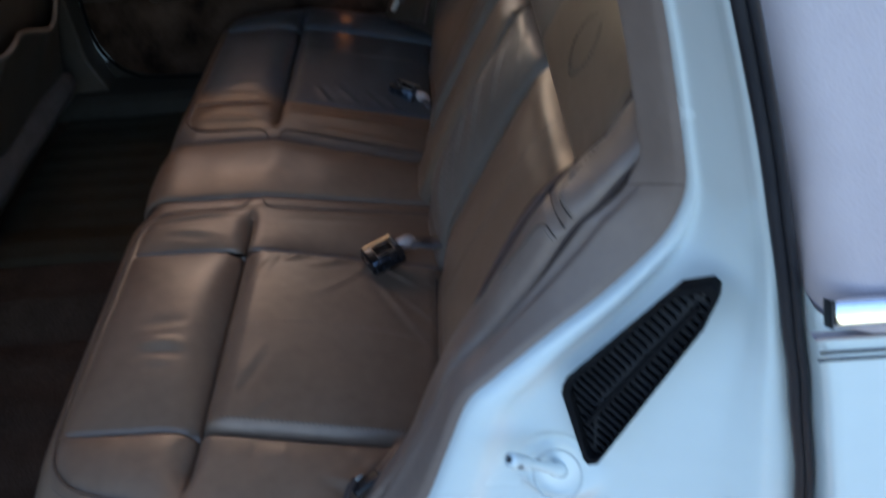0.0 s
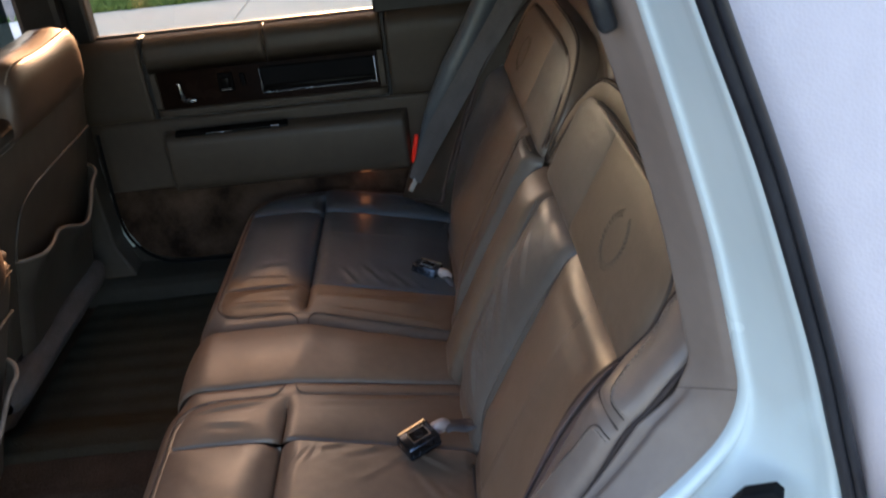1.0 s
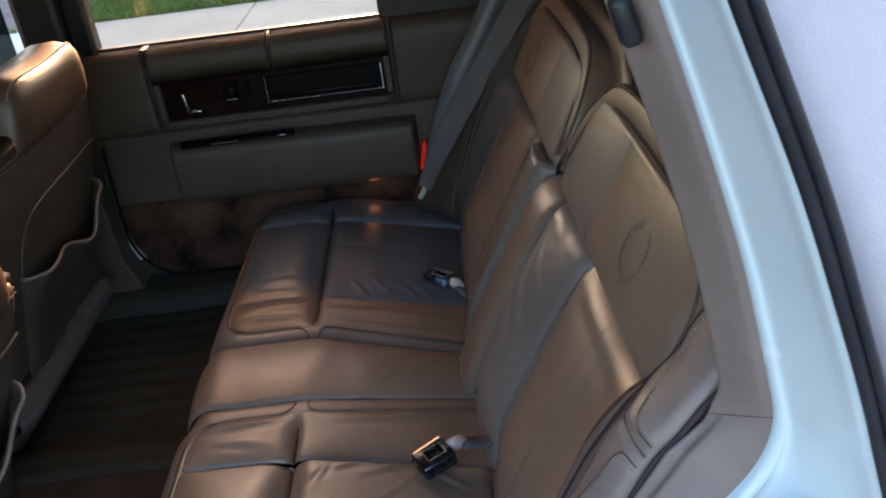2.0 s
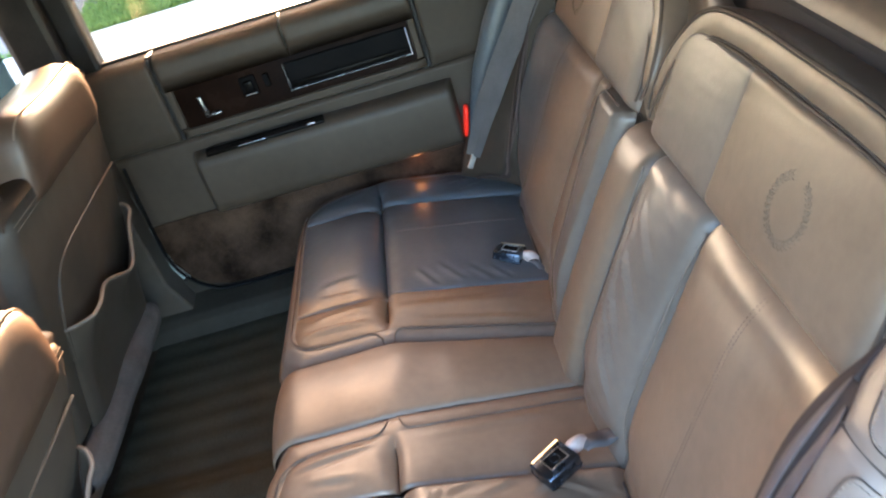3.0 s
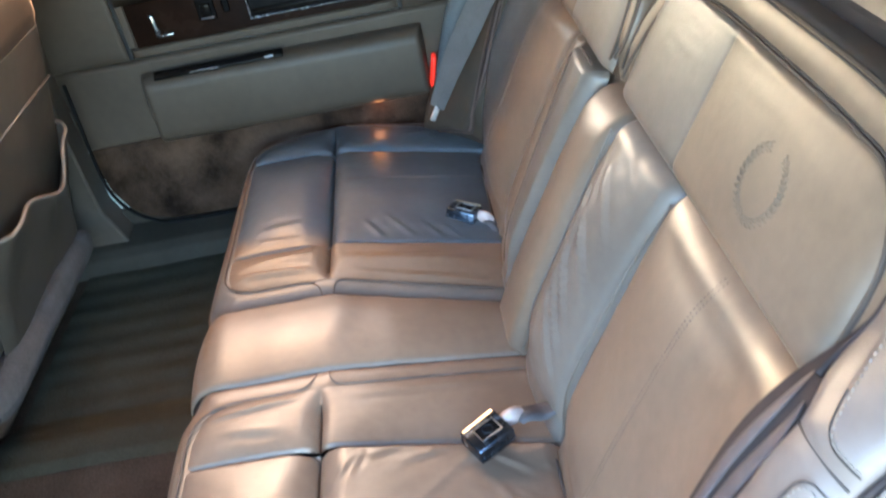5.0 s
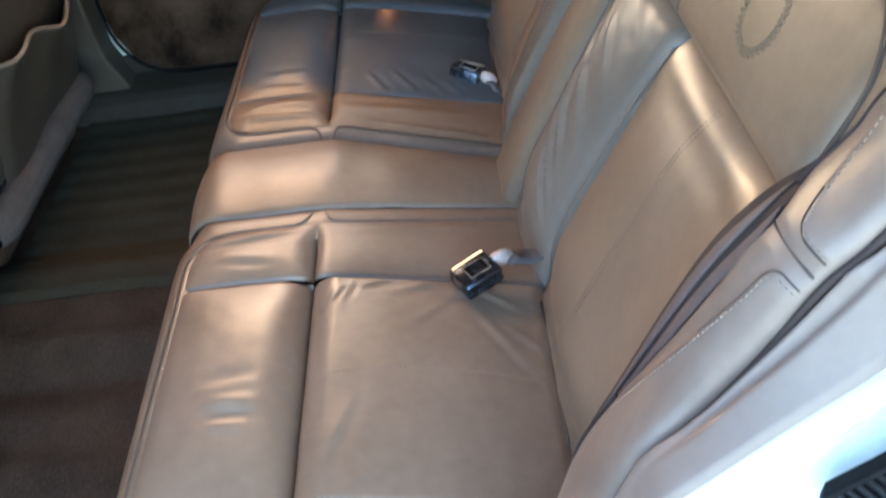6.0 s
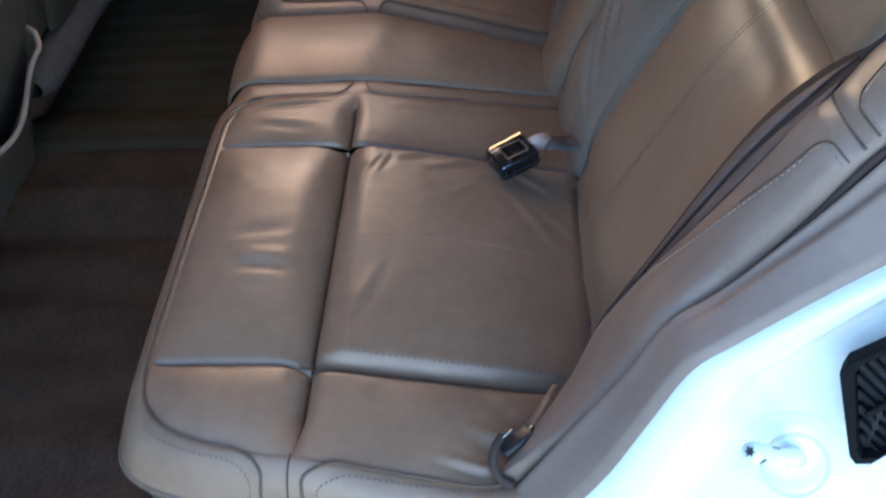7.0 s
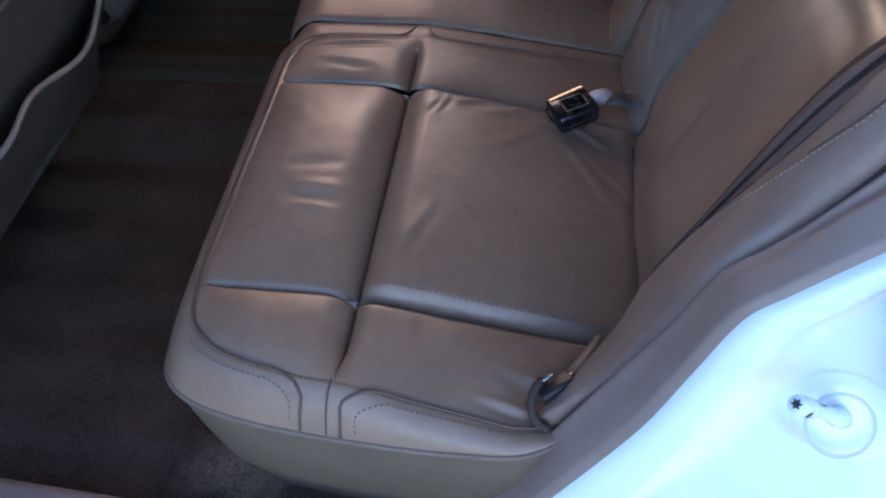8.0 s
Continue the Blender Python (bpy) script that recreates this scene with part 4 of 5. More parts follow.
    quilt("headrest_side", seat, LEATHER_GREY, head, (1.080, 1.285), (0, 1), 0.005, (0.006, 0.04, 0.12, 0.05), (0.0006, 0.012, 0.026, 0.004), (44, 40), flip=fl, label="inboard headrest panel, shade in its greyer tone", wave=0.0005)

    # the rim, from the outer bottom corner up, along the top and down to the inner bottom corner
    k = [(0.768, 0.356), (0.766, 0.40), (0.775, 0.455), (0.815, 0.497), (0.87, 0.506), (1.0, 0.508), (1.13, 0.507), (1.21, 0.495), (1.262, 0.455), (1.284, 0.40), (1.287, 0.356)]
    o = [(0.764, 0.35), (0.744, 0.40), (0.750, 0.47), (0.80, 0.530), (0.87, 0.541), (1.0, 0.543), (1.14, 0.541), (1.235, 0.525), (1.290, 0.47), (1.308, 0.405), (1.290, 0.35)]
    pin = spline([(p[0], p[1], 0) for p in k], 120)
    pout = spline([(p[0], p[1], 0) for p in o], 120)
    rows = []
    for a, b in zip(pin, pout):
        row = []
        end = min(1.0, max(0.0, (a.y - 0.350) / 0.05))
        for f, n in ((-0.05, 0.006), (0.0, 0.0130), (0.1, 0.0146), (0.4, 0.0156), (0.7, 0.0152), (0.9, 0.0140), (1.0, 0.0118), (1.05, 0.007), (1.08, -0.002), (1.12, -0.04)):
            p = a.lerp(b, f)
            row.append(S(p.x, p.y, lerp(-0.02, n, end ** 0.5) + 0.0008 * noise.noise((p.x * 40, p.y * 40, 1))))
        rows.append(row)
    loft("headrest_rim", rows, LEATHER, seat, "rolled leather rim", flip=far)
    cord("welt", [S(p.x, p.y, 0.0150) for p in pin[4:-4]], 0.0019, WELT, seat, "sewn welt inside the rim")
    cord("welt", [S(p.x, p.y, 0.0136) for p in [a.lerp(b, 0.96) for a, b in zip(pin, pout)][6:-6]], 0.0019, WELT, seat, "outer welt of the rim")
    # shadow line beside each welt, drawn as a dark cord
    for f, n in ((0.10, 0.0146), (0.86, 0.0144)):
        cord("welt_shadow", [S(p.x, p.y, n) for p in [a.lerp(b, f) for a, b in zip(pin, pout)][6:-6]], 0.0011, SEAM, seat, "dark line drawn as the welt's shadow", sides=6)
    # stitched wreath mark: two laurel branches, open at the top
    E = Vector((0.925, 0.426))
    verts, faces = [], []
    for i in range(30):
        w = math.pi / 2 + radians(24 + 312 * i / 29)
        out_, run = Vector((math.cos(w), math.sin(w))), Vector((-math.sin(w), math.cos(w)))
        run = run if i >= 15 else -run
        for dr in (-1, 0, 1):
            c = E + out_ * (0.0315 + 0.0030 * dr)
            t = (run * 0.0024 + out_ * (0.0016 * dr)) if dr else run * 0.0020
            nn = 0.0163 + 0.005 * (1 - abs(2 * (c.x - 0.77) / 0.31 - 1) ** 2.4) * (1 - abs(2 * (c.y - 0.347) / 0.158 - 1) ** 2.4)
            v, f = tube([S(c.x - t.x, c.y - t.y, nn), S(c.x, c.y, nn + 0.0006), S(c.x + t.x, c.y + t.y, nn)], 0.00036, 5)
            k0 = len(verts)
            verts += v
            faces += [tuple(k0 + q for q in g) for g in f]
    tagged(mesh_object("stitched_wreath", verts, faces, WREATH, seat, "stitched round laurel wreath mark"), kind="stuff")
    # outboard wing beside the door opening: from the gap by the back panel to the trim
    M = lambda x, y, z: Vector((x, mirror(y, far), z))
    low_gap = [M(0.190, 0.652, 0.572), M(0.232, 0.700, 0.590), M(0.262, 0.742, 0.603)]
    if far:
        gap = low_gap + [S(y, h, n) for y, h, n in ((0.762, 0.06, 0.030), (0.756, 0.15, 0.030), (0.746, 0.25, 0.042), (0.745, 0.345, 0.054), (0.7465, 0.43, 0.0375), (0.7435, 0.50, 0.0187), (0.7405, 0.545, -0.0038))]
        side = [M(0.192, 0.656, 0.570), M(0.238, 0.708, 0.588), M(0.272, 0.756, 0.601)] + [S(y, h, n) for y, h, n in ((0.768, 0.06, 0.033), (0.759, 0.15, 0.046), (0.754, 0.25, 0.056), (0.751, 0.345, 0.056), (0.749, 0.43, 0.038), (0.745, 0.50, 0.019), (0.741, 0.545, -0.004))]
        rim = [M(0.178, 0.645, 0.562), M(0.208, 0.645, 0.645), M(0.245, 0.645, 0.712), M(0.288, 0.644, 0.770), M(0.336, 0.643, 0.830), M(0.372, 0.641, 0.886), M(0.408, 0.640, 0.942), M(0.440, 0.643, 0.982), M(0.468, 0.650, 1.015), M(0.484, 0.655, 1.06)]
    else:
        gap = low_gap + [S(y, h, n) for y, h, n in ((0.762, 0.06, 0.033), (0.745, 0.15, 0.045), (0.722, 0.245, 0.056), (0.712, 0.31, 0.060), (0.709, 0.369, 0.058), (0.733, 0.398, 0.040), (0.7445, 0.43, 0.0235), (0.7445, 0.47, 0.0210), (0.7405, 0.545, -0.0038))]
        side = [M(0.192, 0.656, 0.570), M(0.238, 0.708, 0.588), M(0.272, 0.756, 0.601)] + [S(y, h, n) for y, h, n in ((0.768, 0.06, 0.033), (0.759, 0.15, 0.046), (0.754, 0.25, 0.056), (0.751, 0.315, 0.058), (0.750, 0.362, 0.048), (0.754, 0.395, 0.026), (0.7465, 0.43, 0.0215), (0.7462, 0.47, 0.0198), (0.741, 0.545, -0.004))]
        rim = [M(0.178, 0.645, 0.562), M(0.222, 0.645, 0.618), M(0.250, 0.645, 0.665), M(0.287, 0.645, 0.742), M(0.306, 0.6450, 0.794), M(0.345, 0.6480, 0.838), M(0.378, 0.6480, 0.892), M(0.404, 0.6480, 0.942), M(0.424, 0.6480, 0.966), M(0.444, 0.650, 0.992), M(0.464, 0.654, 1.014), M(0.484, 0.655, 1.06)]
    N, K = 110, 30
    seam_t = 7 / 11
    gap, side, rim = spline(gap, N), spline(side, N), spline(rim, N)
    up = Vector((-0.76, 0.0, 0.65)).normalized()
    # the stitched insets: how far along the width their edge runs, and where they end beside the cross seam
    border = [(0.0, 0.08), (0.2, 0.14), (0.36, 0.24), (0.45, 0.38), (0.56, 0.56), (0.63, 0.62), (0.70, 0.50), (0.80, 0.36), (1.0, 0.26)]
    ends = (seam_t - 0.022, seam_t + 0.026)

    def inside(t, s):
        # depth within an inset in metres, its corners rounded
        d1 = (s - along(border, t)[0]) * 0.07
        d2 = ((ends[0] - t) if t < seam_t else (t - ends[1])) * 0.62
        r = 0.016
        if d1 < r and d2 < r:
            return r - math.hypot(r - d1, r - d2)
        return min(d1, d2)

    def wing(t, s, lift=0.0):
        f = t * (N - 1)
        i = min(N - 2, int(f))
        a, b = gap[i].lerp(gap[i + 1], f - i), rim[i].lerp(rim[i + 1], f - i)
        h = 0.012 * min(1.0, t / 0.15 + 0.35) * math.sin(math.pi * s) ** 0.6
        if not far:
            c = max(0.0, min(1.0, inside(t, s) / 0.006 + 0.5))
            h += 0.0032 * c * c * (3 - 2 * c) * min(1.0, (1 - s) * 12) - 0.0045 * math.exp(-((t - seam_t) / 0.008) ** 2) * math.sin(math.pi * s)
            h += 0.0022 * math.exp(-((t - seam_t + 0.045) / 0.03) ** 2) * max(0.0, 1 - s * 2.5)
        return a.lerp(b, s) + up * (h + lift + 0.0010 * noise.noise((t * 11, s * 4, 7)))
    rows = []
    for i in range(N):
        row = [wing(i / (N - 1), k / (K - 1)) for k in range(K)]
        rows.append([row[0] + Vector((0.045, 0, -0.045)), row[0] + Vector((0.006, 0, -0.006))] + row + [row[-1] - up * 0.006, row[-1] + Vector((0.03, 0.0, -0.03))])
    # far wing takes the dark door vinyl in place of shaded leather
    loft("wing_bolster", rows, VINYL if far else WING_LEATHER, seat, "wing panel, its shade put in as dark vinyl" if far else "outboard leather wing bolster", flip=far)
    if not far:
        for sign, t0, t1, deep in ((-1, 0.10, ends[0], 0.0045), (1, ends[1], 0.93, 0.0045), (-1, 0.30, ends[0], 0.0), (1, ends[1], 0.86, 0.0)):
            # along the border, round the corner and out to the trim
            r, line = 0.016, []
            along_t = [lerp(t0, t1 - r / 0.62, k / 40) for k in range(41)] if sign < 0 else [lerp(t1, t0 + r / 0.62, k / 40) for k in range(41)]
            line = [(t, along(border, t)[0] + deep / 0.07) for t in along_t]
            corner_t, corner_s = along_t[-1], along(border, along_t[-1])[0] + r / 0.07
            for k in range(1, 10):
                w = k / 10 * math.pi / 2
                line.append((corner_t - sign * (r - deep) / 0.62 * math.sin(w), corner_s - (r - deep) / 0.07 * math.cos(w)))
            end_t = line[-1][0]
            line += [(end_t, lerp(line[-1][1], 0.97, k / 6)) for k in range(1, 7)]
            pts = spline([wing(t, s, 0.0006) for t, s in line], 200)
            if deep:
                stitches("stitching", pts, seat, THREAD_PALE, 0.0050, (0.0032, 0.0010, 0.0009), lift=up)
            else:
                cord("inset_seam", pts[int(len(pts) * 0.5):], 0.0007, SEAM, seat, "dark seam round the inset", sides=5)
        cord("wing_seam", [wing(seam_t, k / 30, 0.0004) for k in range(0, 30)], 0.0011, SEAM, seat, "dark seam across the wing")
    # dark cords laid in the gaps to draw their shade
    cord("wing_edge", [p - up * 0.003 - Vector((0, 0.0034, 0)) * (0 if far else 1) for p in rim[46:104]], 0.0016 if far else 0.0030, GAP_DARK, seat, "dark cord for the gap's shade along the trim")
    if not far:
        cord("gap_shade", [p + Vector((-0.001, 0.002, 0.001)) for p in gap[12:40]], 0.0022, GAP_DARK, seat, "dark cord for the gap's shade beside the back panel", sides=6)
        cord("gap_shade", [gap[i].lerp(side[i], 0.5) + Vector((-0.55, -0.70, 0.35)) * 0.0055 for i in range(76, 106)], 0.0028, GAP_DARK, seat, "dark cord for the gap's shade beside the headrest", sides=6)
    # slack cover in the gap: two flat ribbons over a sheet coloured as the gap's shade
    out = Vector((-0.55, 0.70 if far else -0.70, 0.35)).normalized()
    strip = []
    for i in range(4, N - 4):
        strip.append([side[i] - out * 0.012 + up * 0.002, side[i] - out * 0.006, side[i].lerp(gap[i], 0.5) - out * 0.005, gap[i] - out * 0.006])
    loft("gap_shade", strip, GAP_DARK, seat, "dark sheet for the shade in the gap", flip=far)
    for f0, f1, i0, i1 in ((0.12, 0.46, 24, 76), (0.58, 0.96, 32, 72)):
        ribbon = []
        for i in range(i0, i1):
            t = (i - i0) / (i1 - 1 - i0)
            o = math.sin(math.pi * t) ** 0.6
            c = (f0 + f1) / 2 + 0.03 * math.sin(t * 9)
            half = (f1 - f0) / 2 * (0.15 + 0.85 * o)
            row = []
            for e, n in ((-1.0, -0.012), (-1.0, -0.003), (-0.75, 0.0008), (-0.2, 0.0016), (0.4, 0.0010), (0.8, 0.0), (1.0, -0.003), (1.0, -0.012)):
                row.append(side[i].lerp(gap[i], c + half * e) + out * (n * 0.6 - 0.001 + 0.0008 * noise.noise((t * 14, e, f0 * 9))))
            ribbon.append(row)
        loft("cover_fold", ribbon, FOLD, seat, "slack flat fold of the leather cover", flip=far)


back_half(False)
back_half(True)
# rolled edge of the far wing, bulging towards the shut door; blue light is in its colour
rows = []
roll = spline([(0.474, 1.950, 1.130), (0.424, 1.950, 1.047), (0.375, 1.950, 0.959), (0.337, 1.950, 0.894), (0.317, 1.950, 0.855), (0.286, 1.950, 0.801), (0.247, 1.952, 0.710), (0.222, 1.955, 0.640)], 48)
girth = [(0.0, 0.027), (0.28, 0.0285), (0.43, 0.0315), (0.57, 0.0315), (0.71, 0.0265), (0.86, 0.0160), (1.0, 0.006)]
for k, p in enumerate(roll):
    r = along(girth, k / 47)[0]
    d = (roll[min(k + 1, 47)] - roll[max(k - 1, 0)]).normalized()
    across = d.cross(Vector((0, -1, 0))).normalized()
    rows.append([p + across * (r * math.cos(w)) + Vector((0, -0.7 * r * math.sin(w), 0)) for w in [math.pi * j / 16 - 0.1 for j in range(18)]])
loft("wing_roll", rows, SKYLIT_LEATHER, seat, "rolled wing edge, blue sky light in its colour", flip=False)

# middle of the backrest: fold-down armrest block and the plain leather above it
SM = make_back_surface(False)
quilt("centre_armrest", seat, LEATHER, lambda y, h, n: SM(y, h, n + 0.014), None, (-0.06, 0.345), 0.014, (0.024, 0.024, 0.03, 0.060), (0.034, 0.034, 0.034, 0.040), (40, 64), lo=lambda h: C - 0.064, hi=lambda h: C + 0.064, flip=True, label="folded-up leather centre armrest")


def behind_rest(y, h, n):
    # lower behind the near headrest, opening an added hollow for the shade before the shelf
    k = max(0.0, min(1.0, (1.39 - y) / 0.15))
    return SM(y, 0.30 + (h - 0.30) * (1 - 0.17 * k * k * (3 - 2 * k)), n)


quilt("centre_back", seat, LEATHER, behind_rest, (C - 0.645, C + 0.645), (0.30, 0.575), 0.002, (0.02, 0.02, 0.02, 0.05), 0.030, (70, 40), lambda u, v: -0.022, flip=True, label="plain leather between the headrests", wave=0.0004)
part("back_core", block((0.06, 1.36, 0.60), (XB + 0.27 * math.sin(LEAN) + 0.062, C, ZB + 0.27 * math.cos(LEAN) - 0.034), 0.01, turn=pose(0, 0, 0, 0, 27, 0).to_3x3().to_4x4()), SEAM, seat, "dark foam core behind the back panels")

# padded shelf behind the seat
shelf = thing("rear_shelf", "padded tan parcel shelf behind the rear seat", "shelf")
for y0, y1, xf, zf in ((0.665, 1.165, 0.634, 1.046),):
    rows = []
    for e in spaced(30):
        y = lerp(y0, y1, e)
        dive = 0.016 * (1 - math.sqrt(max(0.0, 1 - max(0.0, abs(2 * e - 1) - 0.88) ** 2 / 0.0144)))
        rows.append([Vector((xf - (0.060 - dive) * math.cos(w), y + 0.10 * math.sin(max(0, w)) * max(0.0, 2 * e - 1.0) * (1 if y0 < 1 else 0), zf + (0.056 - dive) * math.sin(w))) for w in [-0.6 + 2.4 * k / 19 for k in range(20)]] + [Vector((0.85, y, 1.100)), Vector((1.20, y, 1.105))])
    loft("shelf_pad", rows, LEATHER, shelf, "rolled padded edge", flip=True)
    for r in (rows[0], rows[-1]):
        cord("pad_welt", [p + Vector((-0.001, 0, 0.001)) for p in r[:20]], 0.003, PIPING, shelf, sides=6)
# dark leather sheet added where only shade lies under the pad
loft("shelf_shade", [[Vector((x, y, z)) for x, z in ((0.520, 1.000), (0.545, 1.020), (0.575, 1.024), (0.615, 1.026))] for y in (0.665, 0.85, 1.0, 1.20, 1.36)], FRONT_LEATHER, shelf, "dark sheet standing for the shade below the pad", flip=True)
part("shelf_board", block((0.62, 1.30, 0.02), (0.92, C, 1.085), 0.004), VINYL, shelf, "taupe shelf board")

# ---------------------------------------------------------------- far rear door, shut
door = thing("rear_door", "taupe vinyl rear door lining with walnut inlay, shut", "car door")
YD = 2.02


def slab(name, x0, x1, z0, z1, y, thick, mat, bevel=0.006, label="", parent=None, puff=0.0):
    """A padded flat piece of the lining, its face towards the cabin at y."""
    S = lambda x, z, h: Vector((x, y - h, z))
    return quilt(name, parent or door, mat, S, (x0, x1), (z0, z1), puff, bevel, thick, (30, 24), flip=False, label=label)


# upper pad in three lengths with a rolled sill, gaps between
def upper_pad(x0, x1, z0=0.820):
    rows = []
    prof = [(0.03, z0 + 0.0), (0.004, z0 + 0.001), (0.0, z0 + 0.005), (-0.001, z0 + 0.03), (-0.003, 0.93), (-0.004, 0.965), (-0.001, 0.985), (0.006, 0.998), (0.018, 1.006), (0.034, 1.009), (0.06, 1.009)]
    for j, x in enumerate([x0, x0 + 0.001, x0 + 0.004] + [lerp(x0 + 0.01, x1 - 0.01, i / 14) for i in range(15)] + [x1 - 0.004, x1 - 0.001, x1]):
        e = min(x - x0, x1 - x)
        dive = 0.006 * max(0, 1 - e / 0.004) ** 2
        rows.append([Vector((x, YD + dy + dive, z - dive * 0.5)) for dy, z in prof])
    return rows


loft("upper_pad", upper_pad(-0.56, -0.3675), VINYL, door, flip=True)
# the middle length has the opening for the inlay: strips round it
for name, x0, x1 in (("upper_pad", -0.360, -0.088), ("upper_pad", -0.086, 0.178)):
    rows = upper_pad(x0, x1, 0.938)
    loft(name, rows, VINYL, door, flip=True)
slab("inlay_surround", -0.360, 0.178, 0.822, 0.842, YD - 0.001, 0.012, VINYL, 0.004)
slab("inlay_surround", -0.360, -0.342, 0.843, 0.937, YD - 0.001, 0.012, VINYL, 0.004)
slab("inlay_surround", 0.160, 0.178, 0.843, 0.937, YD - 0.001, 0.012, VINYL, 0.004)
loft("upper_pad", upper_pad(0.1865, 0.42), VINYL, door, flip=True)
part("gap_strip", block((0.009, 0.02, 0.19), (-0.3635, YD + 0.014, 0.915), 0.002), BLACK, door, "dark gap strip")
part("gap_clip", block((0.007, 0.012, 0.026), (-0.3635, YD + 0.002, 0.992), 0.003), BLACK, door, "black gloss clip", smooth=True)
part("gap_strip", block((0.008, 0.02, 0.19), (0.1825, YD + 0.014, 0.915), 0.002), BLACK, door, "dark gap strip")
part("sill_strip", block((0.66, 0.010, 0.006), (-0.145, YD + 0.046, 1.012), 0.002), RUBBER, door, "black window seal strip")

# walnut inlay, recessed, with ashtray, handle and switches
inlay = part("wood_inlay", block((0.508, 0.008, 0.098), (-0.0905, YD + 0.008, 0.890), 0.002), WOOD, door, "dark walnut veneer inlay")
ash = part("ashtray", block((0.262, 0.012, 0.060), (0.024, YD + 0.002, 0.889), 0.003), GLOSS_BLACK, door, "black ashtray lid with chrome edges")
part("chrome_edge", block((0.262, 0.004, 0.0018), (0.024, YD - 0.006, 0.8615), 0.0006), SMOKED, ash)
part("chrome_edge", block((0.0022, 0.005, 0.060), (-0.107, YD - 0.006, 0.889), 0.0007), SMOKED, ash)
part("chrome_edge", block((0.0030, 0.005, 0.060), (0.155, YD - 0.006, 0.889), 0.0009), CHROME, ash)
part("lip", block((0.25, 0.010, 0.012), (0.024, YD - 0.005, 0.872), 0.003), GLOSS_BLACK, ash, smooth=True)
part("chrome_line", block((0.20, 0.002, 0.0016), (0.062, YD + 0.0035, 0.931), 0.0), CHROME, door, "thin chrome line")
pull = part("lock_lever", block((0.010, 0.014, 0.046), (-0.293, YD - 0.004, 0.882), 0.003, turn=pose(0, 0, 0, 0, -6, 0).to_3x3().to_4x4()), SMOKED, door, "chrome inside door lever", smooth=True)
part("lever_foot", block((0.034, 0.012, 0.008), (-0.278, YD - 0.003, 0.860), 0.003), SMOKED, pull, smooth=True)
sw = part("window_switch", block((0.036, 0.006, 0.044), (-0.189, YD + 0.002, 0.893), 0.003), GLOSS_BLACK, door, "black window switch plate")
part("rocker", block((0.022, 0.010, 0.026), (-0.189, YD - 0.001, 0.893), 0.004), GLOSS_BLACK, sw, smooth=True)
part("chrome_edge", block((0.026, 0.003, 0.003), (-0.189, YD - 0.003, 0.877), 0.001), CHROME, sw)
part("lighter", block((0.014, 0.006, 0.030), (-0.150, YD + 0.002, 0.895), 0.003), GLOSS_BLACK, door)

# middle band and armrest
slab("middle_band", -0.53, 0.34, 0.645, 0.8185, YD + 0.002, 0.012, VINYL, 0.006)
rows = []
prof = [(0.0, 0.792), (-0.020, 0.792), (-0.034, 0.788), (-0.043, 0.778), (-0.046, 0.764), (-0.047, 0.72), (-0.046, 0.68), (-0.042, 0.662), (-0.032, 0.653), (-0.012, 0.650), (0.01, 0.650)]
N = 60
for j in range(N):
    s = spaced(N)[j]
    x = lerp(-0.356, 0.216, s)
    e = min(x + 0.356, 0.216 - x)
    k = math.sqrt(max(0.0, 1 - max(0.0, 1 - e / 0.012) ** 2))
    lift = -0.004 * s
    rows.append([Vector((x, YD + 0.0 + dy * max(0.05, k), lerp(0.72, z, 0.97 + 0.03 * k) + lift)) for dy, z in prof])
loft("armrest", rows, VINYL, door, "padded armrest", flip=True)
pullcup = part("pull_cup", block((0.262, 0.020, 0.008), (-0.192, YD - 0.030, 0.7915), 0.003, turn=pose(0, 0, 0, 28, 0, 0).to_3x3().to_4x4()), GLOSS_BLACK, door, "black pull recess in the armrest", smooth=True)
part("chrome_edge", block((0.06, 0.004, 0.003), (-0.22, YD - 0.040, 0.790), 0.001), CHROME, pullcup)
part("chrome_edge", block((0.02, 0.004, 0.004), (-0.09, YD - 0.038, 0.791), 0.001), CHROME, pullcup)

# carpeted lower part with a rounded front corner
out = [(-0.525, 0.648), (-0.520, 0.60), (-0.512, 0.545), (-0.490, 0.50), (-0.455, 0.470), (-0.41, 0.456), (-0.36, 0.452), (0.40, 0.450), (0.40, 0.648)]
part("lower_carpet", prism(out, "y", YD + 0.004, YD + 0.02, 0.003), DOOR_CARPET, door, "worn brown carpet on the lower door")
edge = spline([(-0.512, YD, 0.80), (-0.516, YD, 0.70), (-0.519, YD, 0.60), (-0.512, YD, 0.54), (-0.488, YD, 0.494), (-0.452, YD, 0.464), (-0.40, YD, 0.449), (-0.2, YD, 0.445), (0.36, YD, 0.445)], 90)
cord("door_seal", edge, 0.0040, VENT_BLACK, door, "dark rubber door seal", sides=8)
lens = part("courtesy_lamp", block((0.009, 0.026, 0.066), (0.2235, YD - 0.026, 0.694), 0.004, turn=pose(0, 0, 0, 0, 13, 0).to_3x3().to_4x4()), RED_LAMP, door, "lit red courtesy lamp lens", smooth=True)
# point lamp and amber lens added for the orange glow on the carpet
lamp = new("courtesy_light", bpy.data.lights.new("courtesy_light", "POINT"))
lamp.data.energy, lamp.data.color, lamp.data.shadow_soft_size = 0.0024, (1.0, 0.36, 0.10), 0.012
lamp.location = (0.100, YD - 0.024, 0.628)
